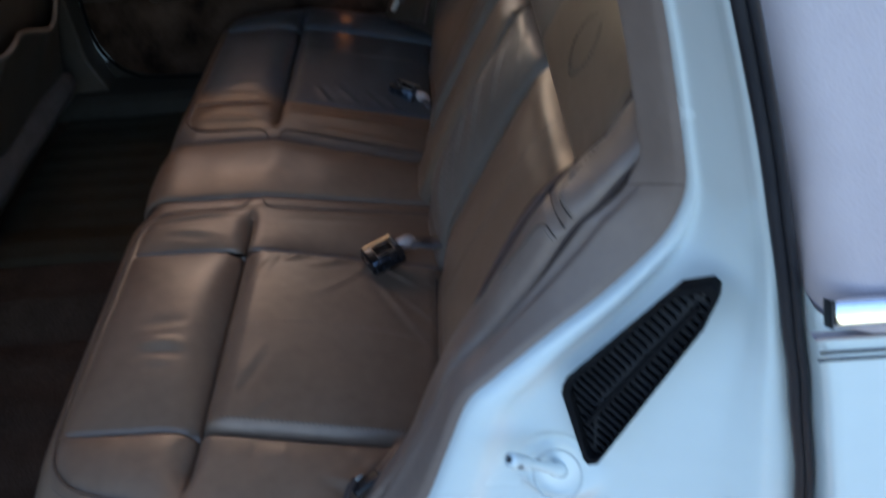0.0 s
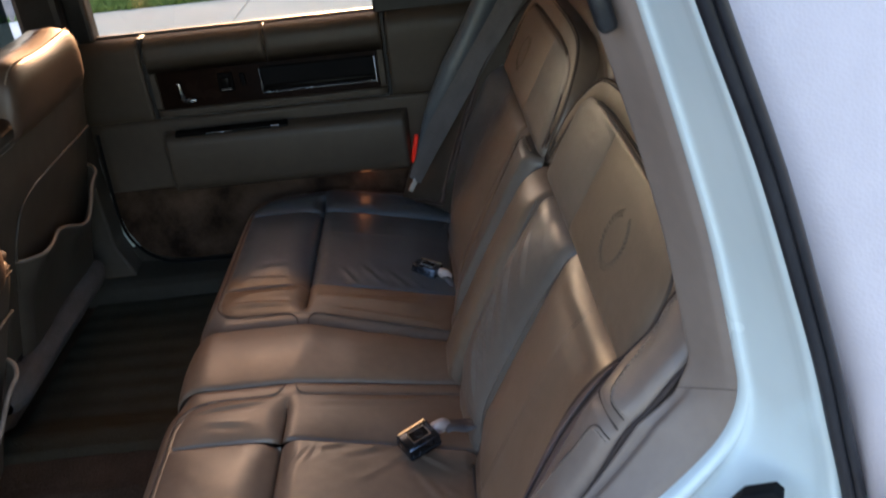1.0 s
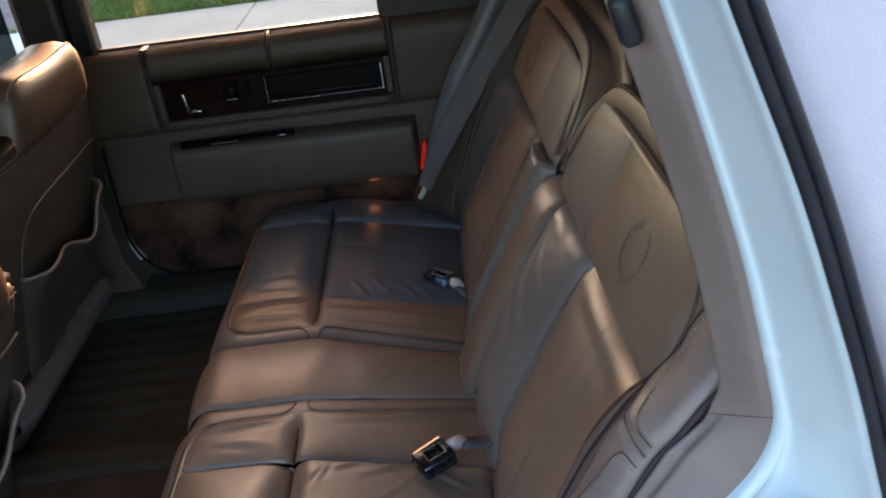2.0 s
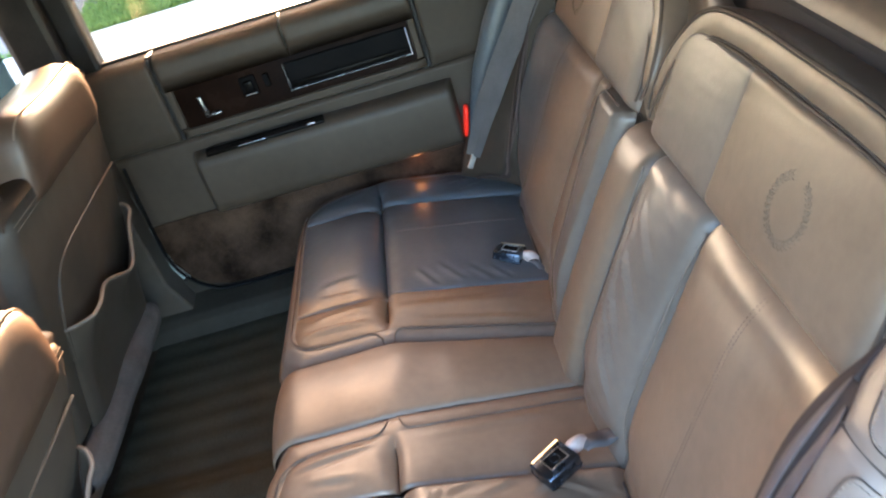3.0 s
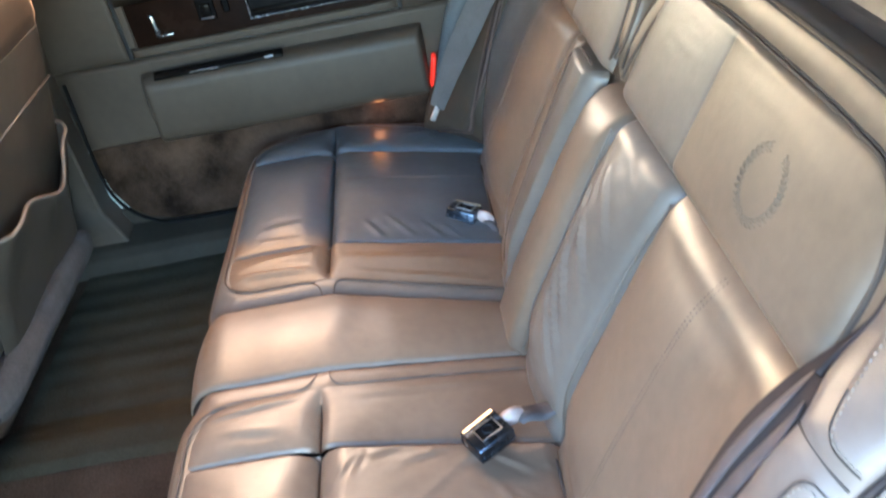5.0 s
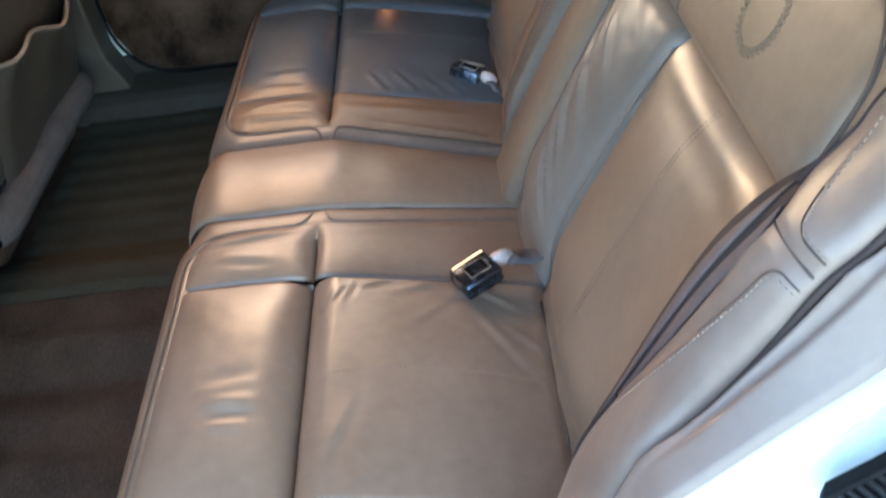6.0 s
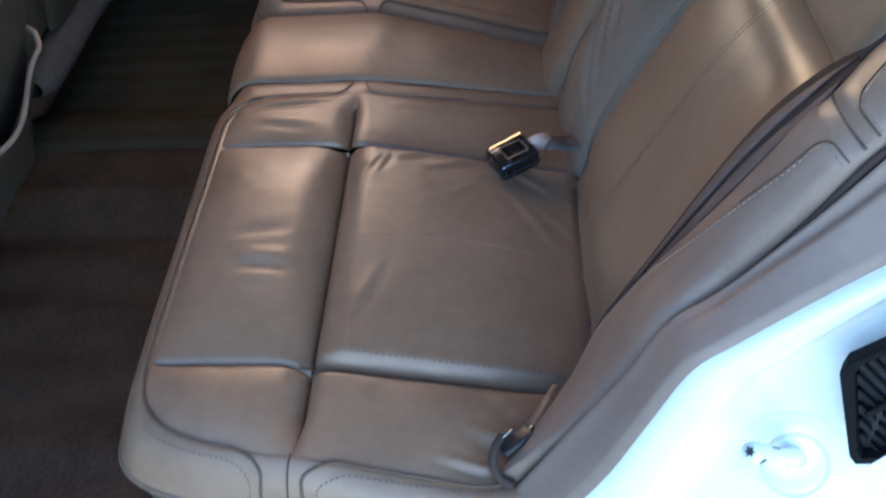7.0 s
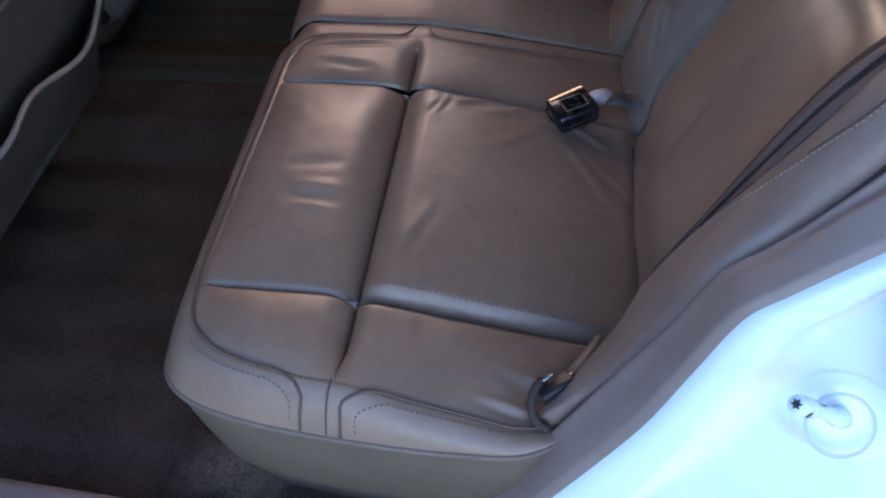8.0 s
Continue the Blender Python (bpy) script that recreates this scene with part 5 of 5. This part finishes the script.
part("added_lens", block((0.030, 0.010, 0.005), (0.095, YD - 0.006, 0.6445), 0.002), AMBER_LAMP, door, "small amber lens added for the glow on the carpet", smooth=True)
# door shell, window frame and pane
part("door_shell", block((1.02, 0.05, 0.53), (-0.05, YD + 0.062, 0.738), 0.01), PAINT, door, "white outer door skin")
# top bar is unseen, hung low to dim the upper seat backs
frame_bars = (("window_frame", (0.05, 0.05, 0.46), (-0.492, YD + 0.05, 1.20)), ("window_frame", (0.70, 0.05, 0.11), (-0.145, YD + 0.05, 1.395)))
for name, size, at in frame_bars:
    part(name, block(size, at, 0.008), BLACK, door, "black window frame")
pane = part("window_pane", block((0.64, 0.004, 0.42), (-0.150, YD + 0.048, 1.21), 0.0), GLASS, door, "side window glass, tinted to warm its light")
quarter = part("quarter_panel_window", block((0.30, 0.04, 0.44), (0.315, YD + 0.05, 1.22), 0.006), BLACK, door, "black fixed quarter panel behind the window")
sticker = tagged(part("window_sticker", block((0.072, 0.002, 0.046), (0.272, YD + 0.0285, 1.069), 0.0008), STICKER, None), "small white sticker with grey unreadable print", "sticker")
for i, w in enumerate((0.045, 0.05)):
    part("print_bar", block((w, 0.001, 0.005), (0.272, YD + 0.027, 1.062 - 0.010 * i), 0.0), INK, sticker)

# ---------------------------------------------------------------- floor
tagged(part("floor", block((1.6, 1.46, 0.06), (-0.45, C, FLOOR - 0.03), 0.004), CARPET, None), "dark brown carpeted car floor", "floor", kind="structure")
HUMP = [(0.0, 0.038), (0.05, 0.036), (0.09, 0.030), (0.12, 0.017), (0.15, 0.005), (0.18, -0.004)]


def hump(y):
    return along(HUMP, abs(y - C))[0]


rows = [[Vector((x, C + dy, FLOOR + hump(C + dy) + 0.0015 * noise.noise((x * 9, dy * 20, 0)))) for dy in [0.012 * k for k in range(-15, 16)]] for x in [lerp(-1.25, -0.10, i / 29) for i in range(30)]]
tagged(loft("floor_tunnel", rows, CARPET, None, "", flip=True), "carpeted hump along the middle of the floor", "floor", kind="structure")


def ribbed_mat(x0, y0, y1, pitch, deep):
    """A mat that follows the floor, its soft ribs running towards the seat."""
    rows = []
    n = 170
    for j in range(n):
        y = lerp(y0, y1, j / (n - 1))
        e = min(1.0, min(y - y0, y1 - y) / 0.025)
        row = []
        for i in range(41):
            x = lerp(x0, -0.13, i / 40)
            worn = 0.55 + 0.45 * noise.noise((x * 4, y * 4, 2))
            rib = deep * worn * math.sin(2 * math.pi * (y - y0) / pitch + 0.5 * noise.noise((x * 3, y * 3, 0)))
            row.append(Vector((x, y, FLOOR + max(0.0, hump(y)) + 0.001 + 0.0045 * e + rib * e + 0.003 * noise.noise((x * 6, y * 6, 4)))))
        rows.append(row)
    return rows


tagged(loft("floor_mat", ribbed_mat(-0.62, 0.66, 1.262, 0.105, 0.0052), CARPET, None, "", flip=True), "brown ridged carpet mat in the footwell", "floor mat", "floor mats")
tagged(loft("floor_mat", ribbed_mat(-0.60, 1.318, 1.955, 0.058, 0.0022), MAT_RUBBER, None, "", flip=True), "dark olive ribbed mat in the footwell", "floor mat", "floor mats")
# loose carpet end under the near seat corner
rows = []
for i in range(18):
    u = i / 17
    rows.append([Vector((lerp(-0.225, -0.075, u), lerp(0.616, 0.735, v), FLOOR - 0.004 + 0.040 * math.sin(math.pi * u) ** 0.8 * math.sin(math.pi * v) ** 0.7 + 0.004 * noise.noise((u * 6, v * 6, 2)))) for v in [k / 13 for k in range(14)]])
tagged(loft("carpet_end", rows, SPECKLED, None, "", flip=True), "loose speckled carpet end under the seat corner", "carpet", kind="structure")
# sills
tagged(part("sill_near", block((1.5, 0.075, 0.05), (-0.50, 0.584, FLOOR + 0.012), 0.012, turn=pose(0, 0, 0, 0, 0, -3.5).to_3x3().to_4x4()), TRIM, None, smooth=True), "taupe sill plate under the open door", "sill", kind="structure")
part("door_sill", prism([(1.93, FLOOR - 0.01), (1.945, 0.425), (1.965, 0.437), (2.018, 0.444), (2.045, 0.446), (2.046, 0.485), (2.085, 0.485), (2.085, 0.36)], "x", -1.3, 0.3, 0.004), SILL, car, "dark olive sill trim")
part("pillar_foot", prism([(-0.76, 0.38), (-0.52, 0.38), (-0.50, 0.43), (-0.535, 0.52), (-0.54, 0.72), (-0.50, 1.02), (-0.56, 1.02), (-0.76, 0.70)], "y", 1.985, 2.06, 0.006), SEAT_VINYL, car, "taupe lower centre pillar trim")
part("centre_pillar", block((0.10, 0.07, 0.48), (-0.565, YD + 0.035, 1.20), 0.015), BLACK, car, "dark centre pillar")

# ---------------------------------------------------------------- front seats


def front_seat(label, top, lean, y0, y1, lip_at, foot_at, kink, roll_out):
    """Backrest seen from behind. top: x, z of its upper edge; lean: degrees it is reclined; lip_at, foot_at: heights of the pocket's lip and of the panel's foot; kink: how far the lip dips; roll_out: how far the roll stands out."""
    s = thing("front_seat", label, "car seat", "front seats")
    w = y1 - y0
    a = radians(lean)
    H = 0.60

    def S(y, h, n):
        return Vector((top[0] - (H - h) * math.sin(a) + n * math.cos(a), y, top[1] - (H - h) * math.cos(a) - n * math.sin(a)))
    rnd = lambda t, r: r * (1 - math.sqrt(max(0.0, 1 - min(1.0, max(0.0, t)) ** 2)))
    side_in = lambda h: 0.030 * max(0.0, 1 - h / 0.45) + rnd((h - 0.56) / 0.04, 0.022)
    quilt("back_shell", s, SEAT_VINYL, S, None, (foot_at, H), 0.010, (0.030, 0.030, 0.03, 0.016), (0.045, 0.045, 0.03, 0.020), (54, 70), lo=lambda h: y0 + side_in(h), hi=lambda h: y1 - side_in(h), label="taupe seat back panel", wave=0.0012)
    # leather top and sides wrapped round the front of the shell
    rows = []
    for j in range(40):
        y = lerp(y0 + 0.012, y1 - 0.012, j / 39)
        e = min(1.0, min(y - y0, y1 - y) / 0.05)
        rows.append([S(y, H + d, n) for d, n in ((-0.012, -0.010), (0.0 + 0.004 * e, -0.012), (0.008 * e, -0.030), (0.010 * e, -0.060), (0.004 * e, -0.095), (-0.03, -0.12))])
    loft("shoulder", rows, FRONT_LEATHER, s, "leather top edge", flip=True)
    for off in (0.010, 0.018):
        stitches("stitching", [S(lerp(y0 + 0.03, y1 - 0.03, k / 60), H - off, 0.0032 if off > 0.012 else 0.0005) for k in range(61)], s, THREAD_PALE, 0.0075, (0.0048, 0.0012, 0.0010), lift=(1, 0, 0.2))
    for sgn, yy in ((1, y1), (-1, y0)):
        rows = []
        for j in range(30):
            h = lerp(foot_at - 0.05, H - 0.004, j / 29)
            inn = side_in(h)
            rows.append([S(yy - sgn * (inn + d), h, n) for d, n in ((0.020, -0.012), (0.006, -0.022), (-0.004, -0.05), (-0.006, -0.09), (0.0, -0.13), (0.03, -0.16))])
        loft("side_bolster", rows, FRONT_LEATHER, s, "leather side bolster", flip=sgn < 0)
    # recess above the map pocket, and the pocket with a slack, wavy lip
    yl, yr = y0 + 0.075, y1 - 0.030
    rim = [(yl, lip_at - 0.06), (yl + 0.004, lip_at + 0.02), (yl + 0.030, lip_at + 0.078), (yl + 0.085, lip_at + 0.104), (yl + 0.20, lip_at + 0.110), (yr - 0.06, lip_at + 0.112), (yr, lip_at + 0.113)]
    cord("recess_welt", spline([S(y, h, 0.0075) for y, h in rim], 60), 0.0030, SEAT_VINYL, s, "raised welt over the pocket")
    rows, lip = [], []
    n = 60
    for j in range(n):
        t = j / (n - 1)
        y = lerp(yl, yr, t)
        high = lip_at + 0.020 * max(0.0, (t - 0.72) / 0.28) - kink * math.exp(-((t - 0.62) / 0.16) ** 2) + 0.006 * math.sin(9 * t)
        sag = 0.014 + 0.016 * math.sin(math.pi * t) ** 0.7 + 0.007 * math.sin(13 * t)
        e = math.sqrt(min(1.0, min(t, 1 - t) / 0.08))
        rows.append([S(y, lerp(foot_at + 0.015, high, f), (0.010 + sag * f ** 2.2 + 0.003 * math.sin(7 * f + 9 * t)) * e + 0.004) for f in (0, 0.1, 0.2, 0.3, 0.4, 0.5, 0.6, 0.7, 0.8, 0.88, 0.95, 1.0)])
        lip.append(rows[-1][-1])
    loft("map_pocket", rows, SEAT_VINYL, s, "slack map pocket")
    cord("pocket_lip", lip, 0.0038, POCKET_LIP, s, "rolled pale pocket lip")
    rows = []
    for j in range(30):
        y = lerp(y0 - 0.035, y1 - 0.015, j / 29)
        e = math.sqrt(min(1.0, 0.25 + min(j, 29 - j) / 3))
        r = (0.031 + 0.002 * noise.noise((y * 9, 3, 0))) * e
        c = S(y, foot_at - 0.022, roll_out + 0.003 * noise.noise((y * 6, 1, 0)))
        rows.append([c + Vector((r * math.cos(q), 0, r * math.sin(q))) for q in [2 * math.pi * k / 16 for k in range(17)]])
    loft("bottom_roll", rows, ROLL_CARPET, s, "grey-brown carpeted roll under the back")
    part("seat_core", block((0.085, w - 0.05, 0.40), tuple(S((y0 + y1) / 2, 0.36, -0.070)), 0.03, turn=pose(0, 0, 0, 0, lean, 0).to_3x3().to_4x4()), SEAM, s, "dark seat core")
    low = S(0, 0.08, 0)
    part("seat_base", block((0.46, w - 0.04, 0.14), (low.x - 0.25, (y0 + y1) / 2, 0.475), 0.03), FRONT_LEATHER, s, "leather front cushion", smooth=True)
    # headrest: padded block, its top dished, a stitched welt along the rear upper edge
    hc, hw = (y0 + y1) / 2 - 0.010, 0.17
    rows = []
    for j in range(36):
        e = 2 * spaced(36)[j] - 1
        y = hc + hw * e
        r = math.sqrt(max(0.0, 1 - abs(e) ** 7))
        dish = -0.012 * (1 - e * e)
        prof = [(0.015, 0.000), (0.030, 0.010), (0.042, 0.04), (0.046, 0.085), (0.043, 0.118), (0.034, 0.132 + dish), (0.010, 0.140 + dish), (-0.030, 0.138 + dish), (-0.052, 0.118), (-0.058, 0.06), (-0.050, 0.000)]
        rows.append([Vector((top[0] + 0.004 + dx * (0.5 + 0.5 * r), y, top[1] - 0.006 + dz * (0.35 + 0.65 * r))) for dx, dz in prof])
    loft("headrest", rows, FRONT_LEATHER, s, "padded leather headrest", flip=True)
    cord("headrest_welt", [r[5] + Vector((0.001, 0, 0.001)) for r in rows[2:-2]], 0.0016, THREAD_PALE, s, "stitched edge")
    return s


front_seat("taupe leather front passenger seat with slack map pocket", (-0.450, 0.980), 14, 1.40, 1.915, 0.372, 0.150, 0.030, 0.010)
front_seat("taupe leather driver's seat seen from behind, pocket sagging", (-0.360, 0.888), 21, 0.72, 1.245, 0.398, 0.195, 0.006, -0.030)

# ---------------------------------------------------------------- belts


def buckle(label, at, yaw, pitch, roll, boot):
    b = thing("seat_belt_buckle", label, "seat belt buckle", "rear belt buckles")
    b.matrix_basis = pose(*at, pitch, roll, yaw) @ Matrix.Diagonal((0.82, 0.82, 1.0, 1))
    part("housing", block((0.064, 0.050, 0.024), (0, 0, -0.001), 0.0034, 2), BUCKLE_METAL, b, "blue-black polished housing with rounded edges", smooth=True)
    part("bright_edge", block((0.056, 0.006, 0.003), (0.0, 0.0210, 0.0114), 0.0008, turn=pose(0, 0, 0, -13, -3, 0).to_3x3().to_4x4()), WARM_GLINT, b, "long bevel, warm reflection in its colour")
    bezel = bmesh.new()
    for size, at in (((0.036, 0.0016, 0.002), (0.002, 0.0125, 0.0115)), ((0.036, 0.0016, 0.002), (0.002, -0.0125, 0.0115)), ((0.0016, 0.0266, 0.002), (0.0195, 0, 0.0115)), ((0.0016, 0.0266, 0.002), (-0.0155, 0, 0.0115))):
        block(size, at, 0.0005, bm=bezel)
    part("face_frame", bezel, STEEL, b, "thin bright frame round the button")
    part("release_button", block((0.033, 0.024, 0.002), (0.002, 0, 0.0110), 0.0008), GLOSS_BLACK, b, "black square release button")
    mesh_object("button_ring", *tube([Vector((0.002 + 0.008 * math.cos(w), 0.008 * math.sin(w), 0.0122)) for w in [2 * math.pi * i / 24 for i in range(24)]], 0.0006, 6, True), BUCKLE_DARK, b, "round embossed ring")
    part("side_band", block((0.0645, 0.0505, 0.004), (0, 0, -0.005), 0.0012), BUCKLE_DARK, b, "blue-black lower edge")
    rows = []
    for i in range(18):
        t = i / 17
        x = 0.026 + 0.042 * t
        r = math.sin(math.pi * (0.06 + 0.88 * t)) ** 0.6
        rows.append([Vector((x, 0.004 + 0.0125 * r * math.cos(a), 0.003 - 0.006 * t + 0.011 * r * math.sin(a) * (1 + 0.15 * math.sin(3 * a + 5 * t)))) for a in [2 * math.pi * k / 16 for k in range(17)]])
    loft("strap_sleeve", rows, BOOT, b, "pale pinkish plastic strap sleeve")
    strap = []
    for i in range(26):
        t = i / 25
        y = -0.004 - 0.012 * t ** 1.5
        z = -0.002 - 0.026 * t ** 1.4 + 0.003 * math.sin(9 * t)
        strap.append([Vector((0.050 + (boot + 0.03) * t, y + e * 0.016, z + d + 0.003 * math.sin(4 * e + 7 * t))) for e, d in ((-1, -0.001), (-1, 0.001), (-0.4, 0.003), (0.3, 0.0), (1, 0.001), (1, -0.001))])
    loft("strap", strap, WEBBING, b, "crumpled taupe belt webbing")
    return b


buckle("polished steel belt buckle with black button on the cushion", (0.205, 1.070, 0.598), 30, 4, -5, 0.045)
buckle("steel belt buckle with pale sleeve on the blue-shaded cushion", (0.230, 1.622, 0.574), -28, -10, 12, 0.045)

# far shoulder belt from the pillar to its anchor
belt = thing("shoulder_belt", "grey-taupe shoulder belt hanging beside the shut door", "seat belt")
P = spline([(0.560, 1.885, 1.20), (0.462, 1.885, 1.044), (0.410, 1.885, 0.965), (0.359, 1.885, 0.890), (0.307, 1.887, 0.813), (0.260, 1.908, 0.729), (0.217, 1.930, 0.640)], 40)
rows = []
for k, p in enumerate(P):
    d = (P[min(k + 1, 39)] - P[max(k - 1, 0)]).normalized()
    across = d.cross(Vector((-0.30, -0.92, 0.22))).normalized() * (0.0235 - 0.008 * max(0.0, (k - 30) / 9))
    nrm = across.cross(d).normalized() * 0.0008
    rows.append([p - across - nrm, p - across + nrm, p + nrm * 2.5, p + across + nrm, p + across - nrm, p - across - nrm])
loft("webbing", rows, WEBBING, belt, smooth=False)
part("tongue", block((0.012, 0.006, 0.034), (0.212, 1.930, 0.628), 0.002, turn=pose(0, 0, 0, 0, 30, 0).to_3x3().to_4x4()), STEEL, belt, "steel belt tongue")
# padded trim along the rear edge of the shut door's opening
rows = []
for i in range(40):
    z = lerp(0.575, 1.10, i / 39)
    xr = along(RIM, z)[1] + 0.010
    w = 0.006 + 0.11 * max(0.0, z - 0.66)
    rows.append([Vector((x, y, z)) for x, y in ((xr - w - 0.004, 2.04), (xr - w - 0.004, 2.004), (xr - w * 0.9, 1.994), (xr - w * 0.6, 1.989), (xr - w * 0.3, 1.988), (xr - 0.004, 1.992), (xr, 2.000), (xr + 0.004, 2.04))])
loft("pillar_trim", rows, TRIM, car, "tan plastic trim behind the shut door", flip=False)
# near belt anchor: a steel latch on the cushion corner, its webbing running up into the gap
anchor = thing("belt_anchor", "dark steel belt latch and webbing in the seat corner", "seat belt")
strap = []
for p, r in zip(spline([(0.201, 0.668, 0.596), (0.211, 0.680, 0.602), (0.222, 0.697, 0.603), (0.230, 0.714, 0.600), (0.238, 0.733, 0.592)], 20), range(20)):
    u = Vector((0.82, -0.45, 0.35)).normalized() * (0.0065 - 0.00012 * r)
    k = Vector((0.0, 0.5, 0.86)) * 0.0011
    strap.append([p - u - k, p - u + k, p + k * 2.2, p + u + k, p + u - k, p - u - k])
loft("webbing", strap, PIPING, anchor, "taupe folded webbing")
tilt = pose(0, 0, 0, -24, -14, 34).to_3x3().to_4x4()
latch = part("latch_plate", block((0.034, 0.020, 0.007), (0.198, 0.668, 0.602), 0.0026, turn=tilt), BLACK, anchor, "dark latch plate", smooth=True)
part("latch_bar", block((0.011, 0.004, 0.005), (0.210, 0.675, 0.607), 0.0014, turn=tilt), SMOKED, latch, "small bright edge", smooth=True)
part("latch_bar", block((0.012, 0.003, 0.003), (0.191, 0.672, 0.607), 0.0010, turn=tilt), SMOKED, latch, "small bright edge", smooth=True)
mesh_object("latch_loop", *tube(spline([(0.186, 0.672, 0.603), (0.179, 0.660, 0.600), (0.178, 0.648, 0.592), (0.184, 0.640, 0.582), (0.194, 0.638, 0.576)], 20), 0.0042, 8), GAP_DARK, anchor, "dark brown loop")

# ---------------------------------------------------------------- the shell that closes the cabin
part("roof", block((1.75, 1.40, 0.02), (-0.05, 1.368, 1.480), 0.006), ROOF_VINYL, car, "pale vinyl roof")
loft("headliner", [[Vector((x, C + dy, 1.445 - 0.03 * (dy / 0.62) ** 2)) for dy in (-0.62, -0.4, -0.2, 0, 0.2, 0.4, 0.62)] for x in (-0.92, -0.5, 0, 0.4, 0.82)], HEADLINER, car, "taupe cloth headliner")
# rail over the opening is unseen and hung deep to block high skylight
part("roof_rail", block((1.7, 0.085, 0.105), (-0.05, 0.672, 1.432), 0.022), TRIM, car, "tan trimmed roof rail over the opening")
part("roof_rail", block((1.7, 0.05, 0.06), (-0.05, 2 * C - 0.690 + 0.05, 1.455), 0.015), PAINT, car, "white roof rail")
part("front_door", block((1.05, 0.10, 0.66), (-1.08, 0.585, 0.66), 0.02), VINYL, car, "taupe-lined front door, shut")
part("front_door", block((1.05, 0.10, 0.66), (-1.13, 2 * C - 0.545, 0.66), 0.02), PAINT, car, "white front door, shut")
part("centre_pillar", block((0.09, 0.07, 0.55), (-0.64, 0.615, 1.20), 0.015), TRIM, car, "tan trimmed centre pillar")
part("dashboard", block((0.35, 1.40, 0.62), (-1.58, C, 0.68), 0.06, 3), VINYL, car, "taupe dashboard")
part("bonnet", block((1.3, 1.7, 0.5), (-2.4, C, 0.70), 0.08, 3), PAINT, car, "white bonnet")
for y in (0.66, 2 * C - 0.66):
    cord("screen_pillar", [(-1.55, y, 0.98), (-1.2, y + (0.02 if y < C else -0.02), 1.25), (-0.92, y + (0.04 if y < C else -0.04), 1.45)], 0.035, PAINT, car, "white windscreen pillar", sides=10)
part("quarter_lining", block((0.80, 0.10, 1.04), (0.84, YD + 0.08, 0.965), 0.01), VINYL, car, "taupe rear quarter lining")
part("quarter_lining", prism([(0.50, 0.60), (1.25, 0.60), (1.25, 1.12), (0.86, 1.468), (0.40, 1.468), (0.46, 1.30)], "y", 0.66, 0.69, 0.004), VINYL, car, "taupe rear quarter lining")
part("boot_lid", block((1.2, 1.6, 0.6), (1.85, C, 0.75), 0.08, 3), PAINT, car, "white boot lid")
# added panes that close the front and the back of the cabin, tinted to hold back light
def slope_pane(name, a, b, y0, y1, thick, mat, label):
    """A flat piece across the car from (x, z) a to b."""
    t = Vector((b[0] - a[0], 0, b[1] - a[1]))
    n = Vector((-t.z, 0, t.x)).normalized() * thick
    outline = [(a[0], a[1]), (b[0], b[1]), (b[0] + n.x, b[1] + n.z), (a[0] + n.x, a[1] + n.z)]
    return part(name, prism(outline, "y", y0, y1), mat, car, label)


slope_pane("windscreen", (-1.52, 0.98), (-0.93, 1.455), 0.70, 2 * C - 0.70, 0.004, TINT, "tinted windscreen glass")
slope_pane("rear_window", (1.22, 1.10), (0.815, 1.468), 0.92, 2 * C - 0.92, 0.004, REAR_TINT, "tinted rear window glass")
for y0, y1 in ((0.66, 0.918), (2 * C - 0.918, 2 * C - 0.60)):
    slope_pane("rear_roof_pillar", (1.22, 1.08), (0.81, 1.465), y0, y1, 0.03, ROOF_VINYL, "pale vinyl rear roof pillar")
for y in (0.635, 2 * C - 0.635):
    part("front_window", prism([(-1.50, 0.99), (-0.62, 0.99), (-0.62, 1.44), (-0.95, 1.44)], "y", y, y + 0.004), TINT, car, "tinted front side window")
for x in (-2.35, 1.35):
    for y in (0.62, 2 * C - 0.62):
        mesh_object("wheel", *turned([(-0.11, 0.20), (-0.11, 0.31), (-0.09, 0.33), (0.09, 0.33), (0.11, 0.31), (0.11, 0.20), (0.09, 0.0)], Vector((x, y, 0.335)), Vector((0, 1, 0)), 32), RUBBER, car, "black tyre and wheel")

# the open near rear door, swung forward on its hinges
opened = thing("open_rear_door", "white rear door swung wide open beside the car", "car door")
part("door_shell", block((0.12, 0.90, 0.66), (-0.60, -0.02, 0.70), 0.03, 3), PAINT, opened, "white outer door skin", smooth=True)
part("door_lining", block((0.02, 0.90, 0.56), (-0.533, 0.02, 0.72), 0.008), VINYL, opened, "taupe vinyl lining")
for size, at in (((0.05, 0.05, 0.42), (-0.60, 0.47, 1.22)), ((0.05, 0.05, 0.36), (-0.60, -0.36, 1.19)), ((0.05, 0.88, 0.05), (-0.60, 0.055, 1.42))):
    part("window_frame", block(size, at, 0.01), BLACK, opened, "black window frame")
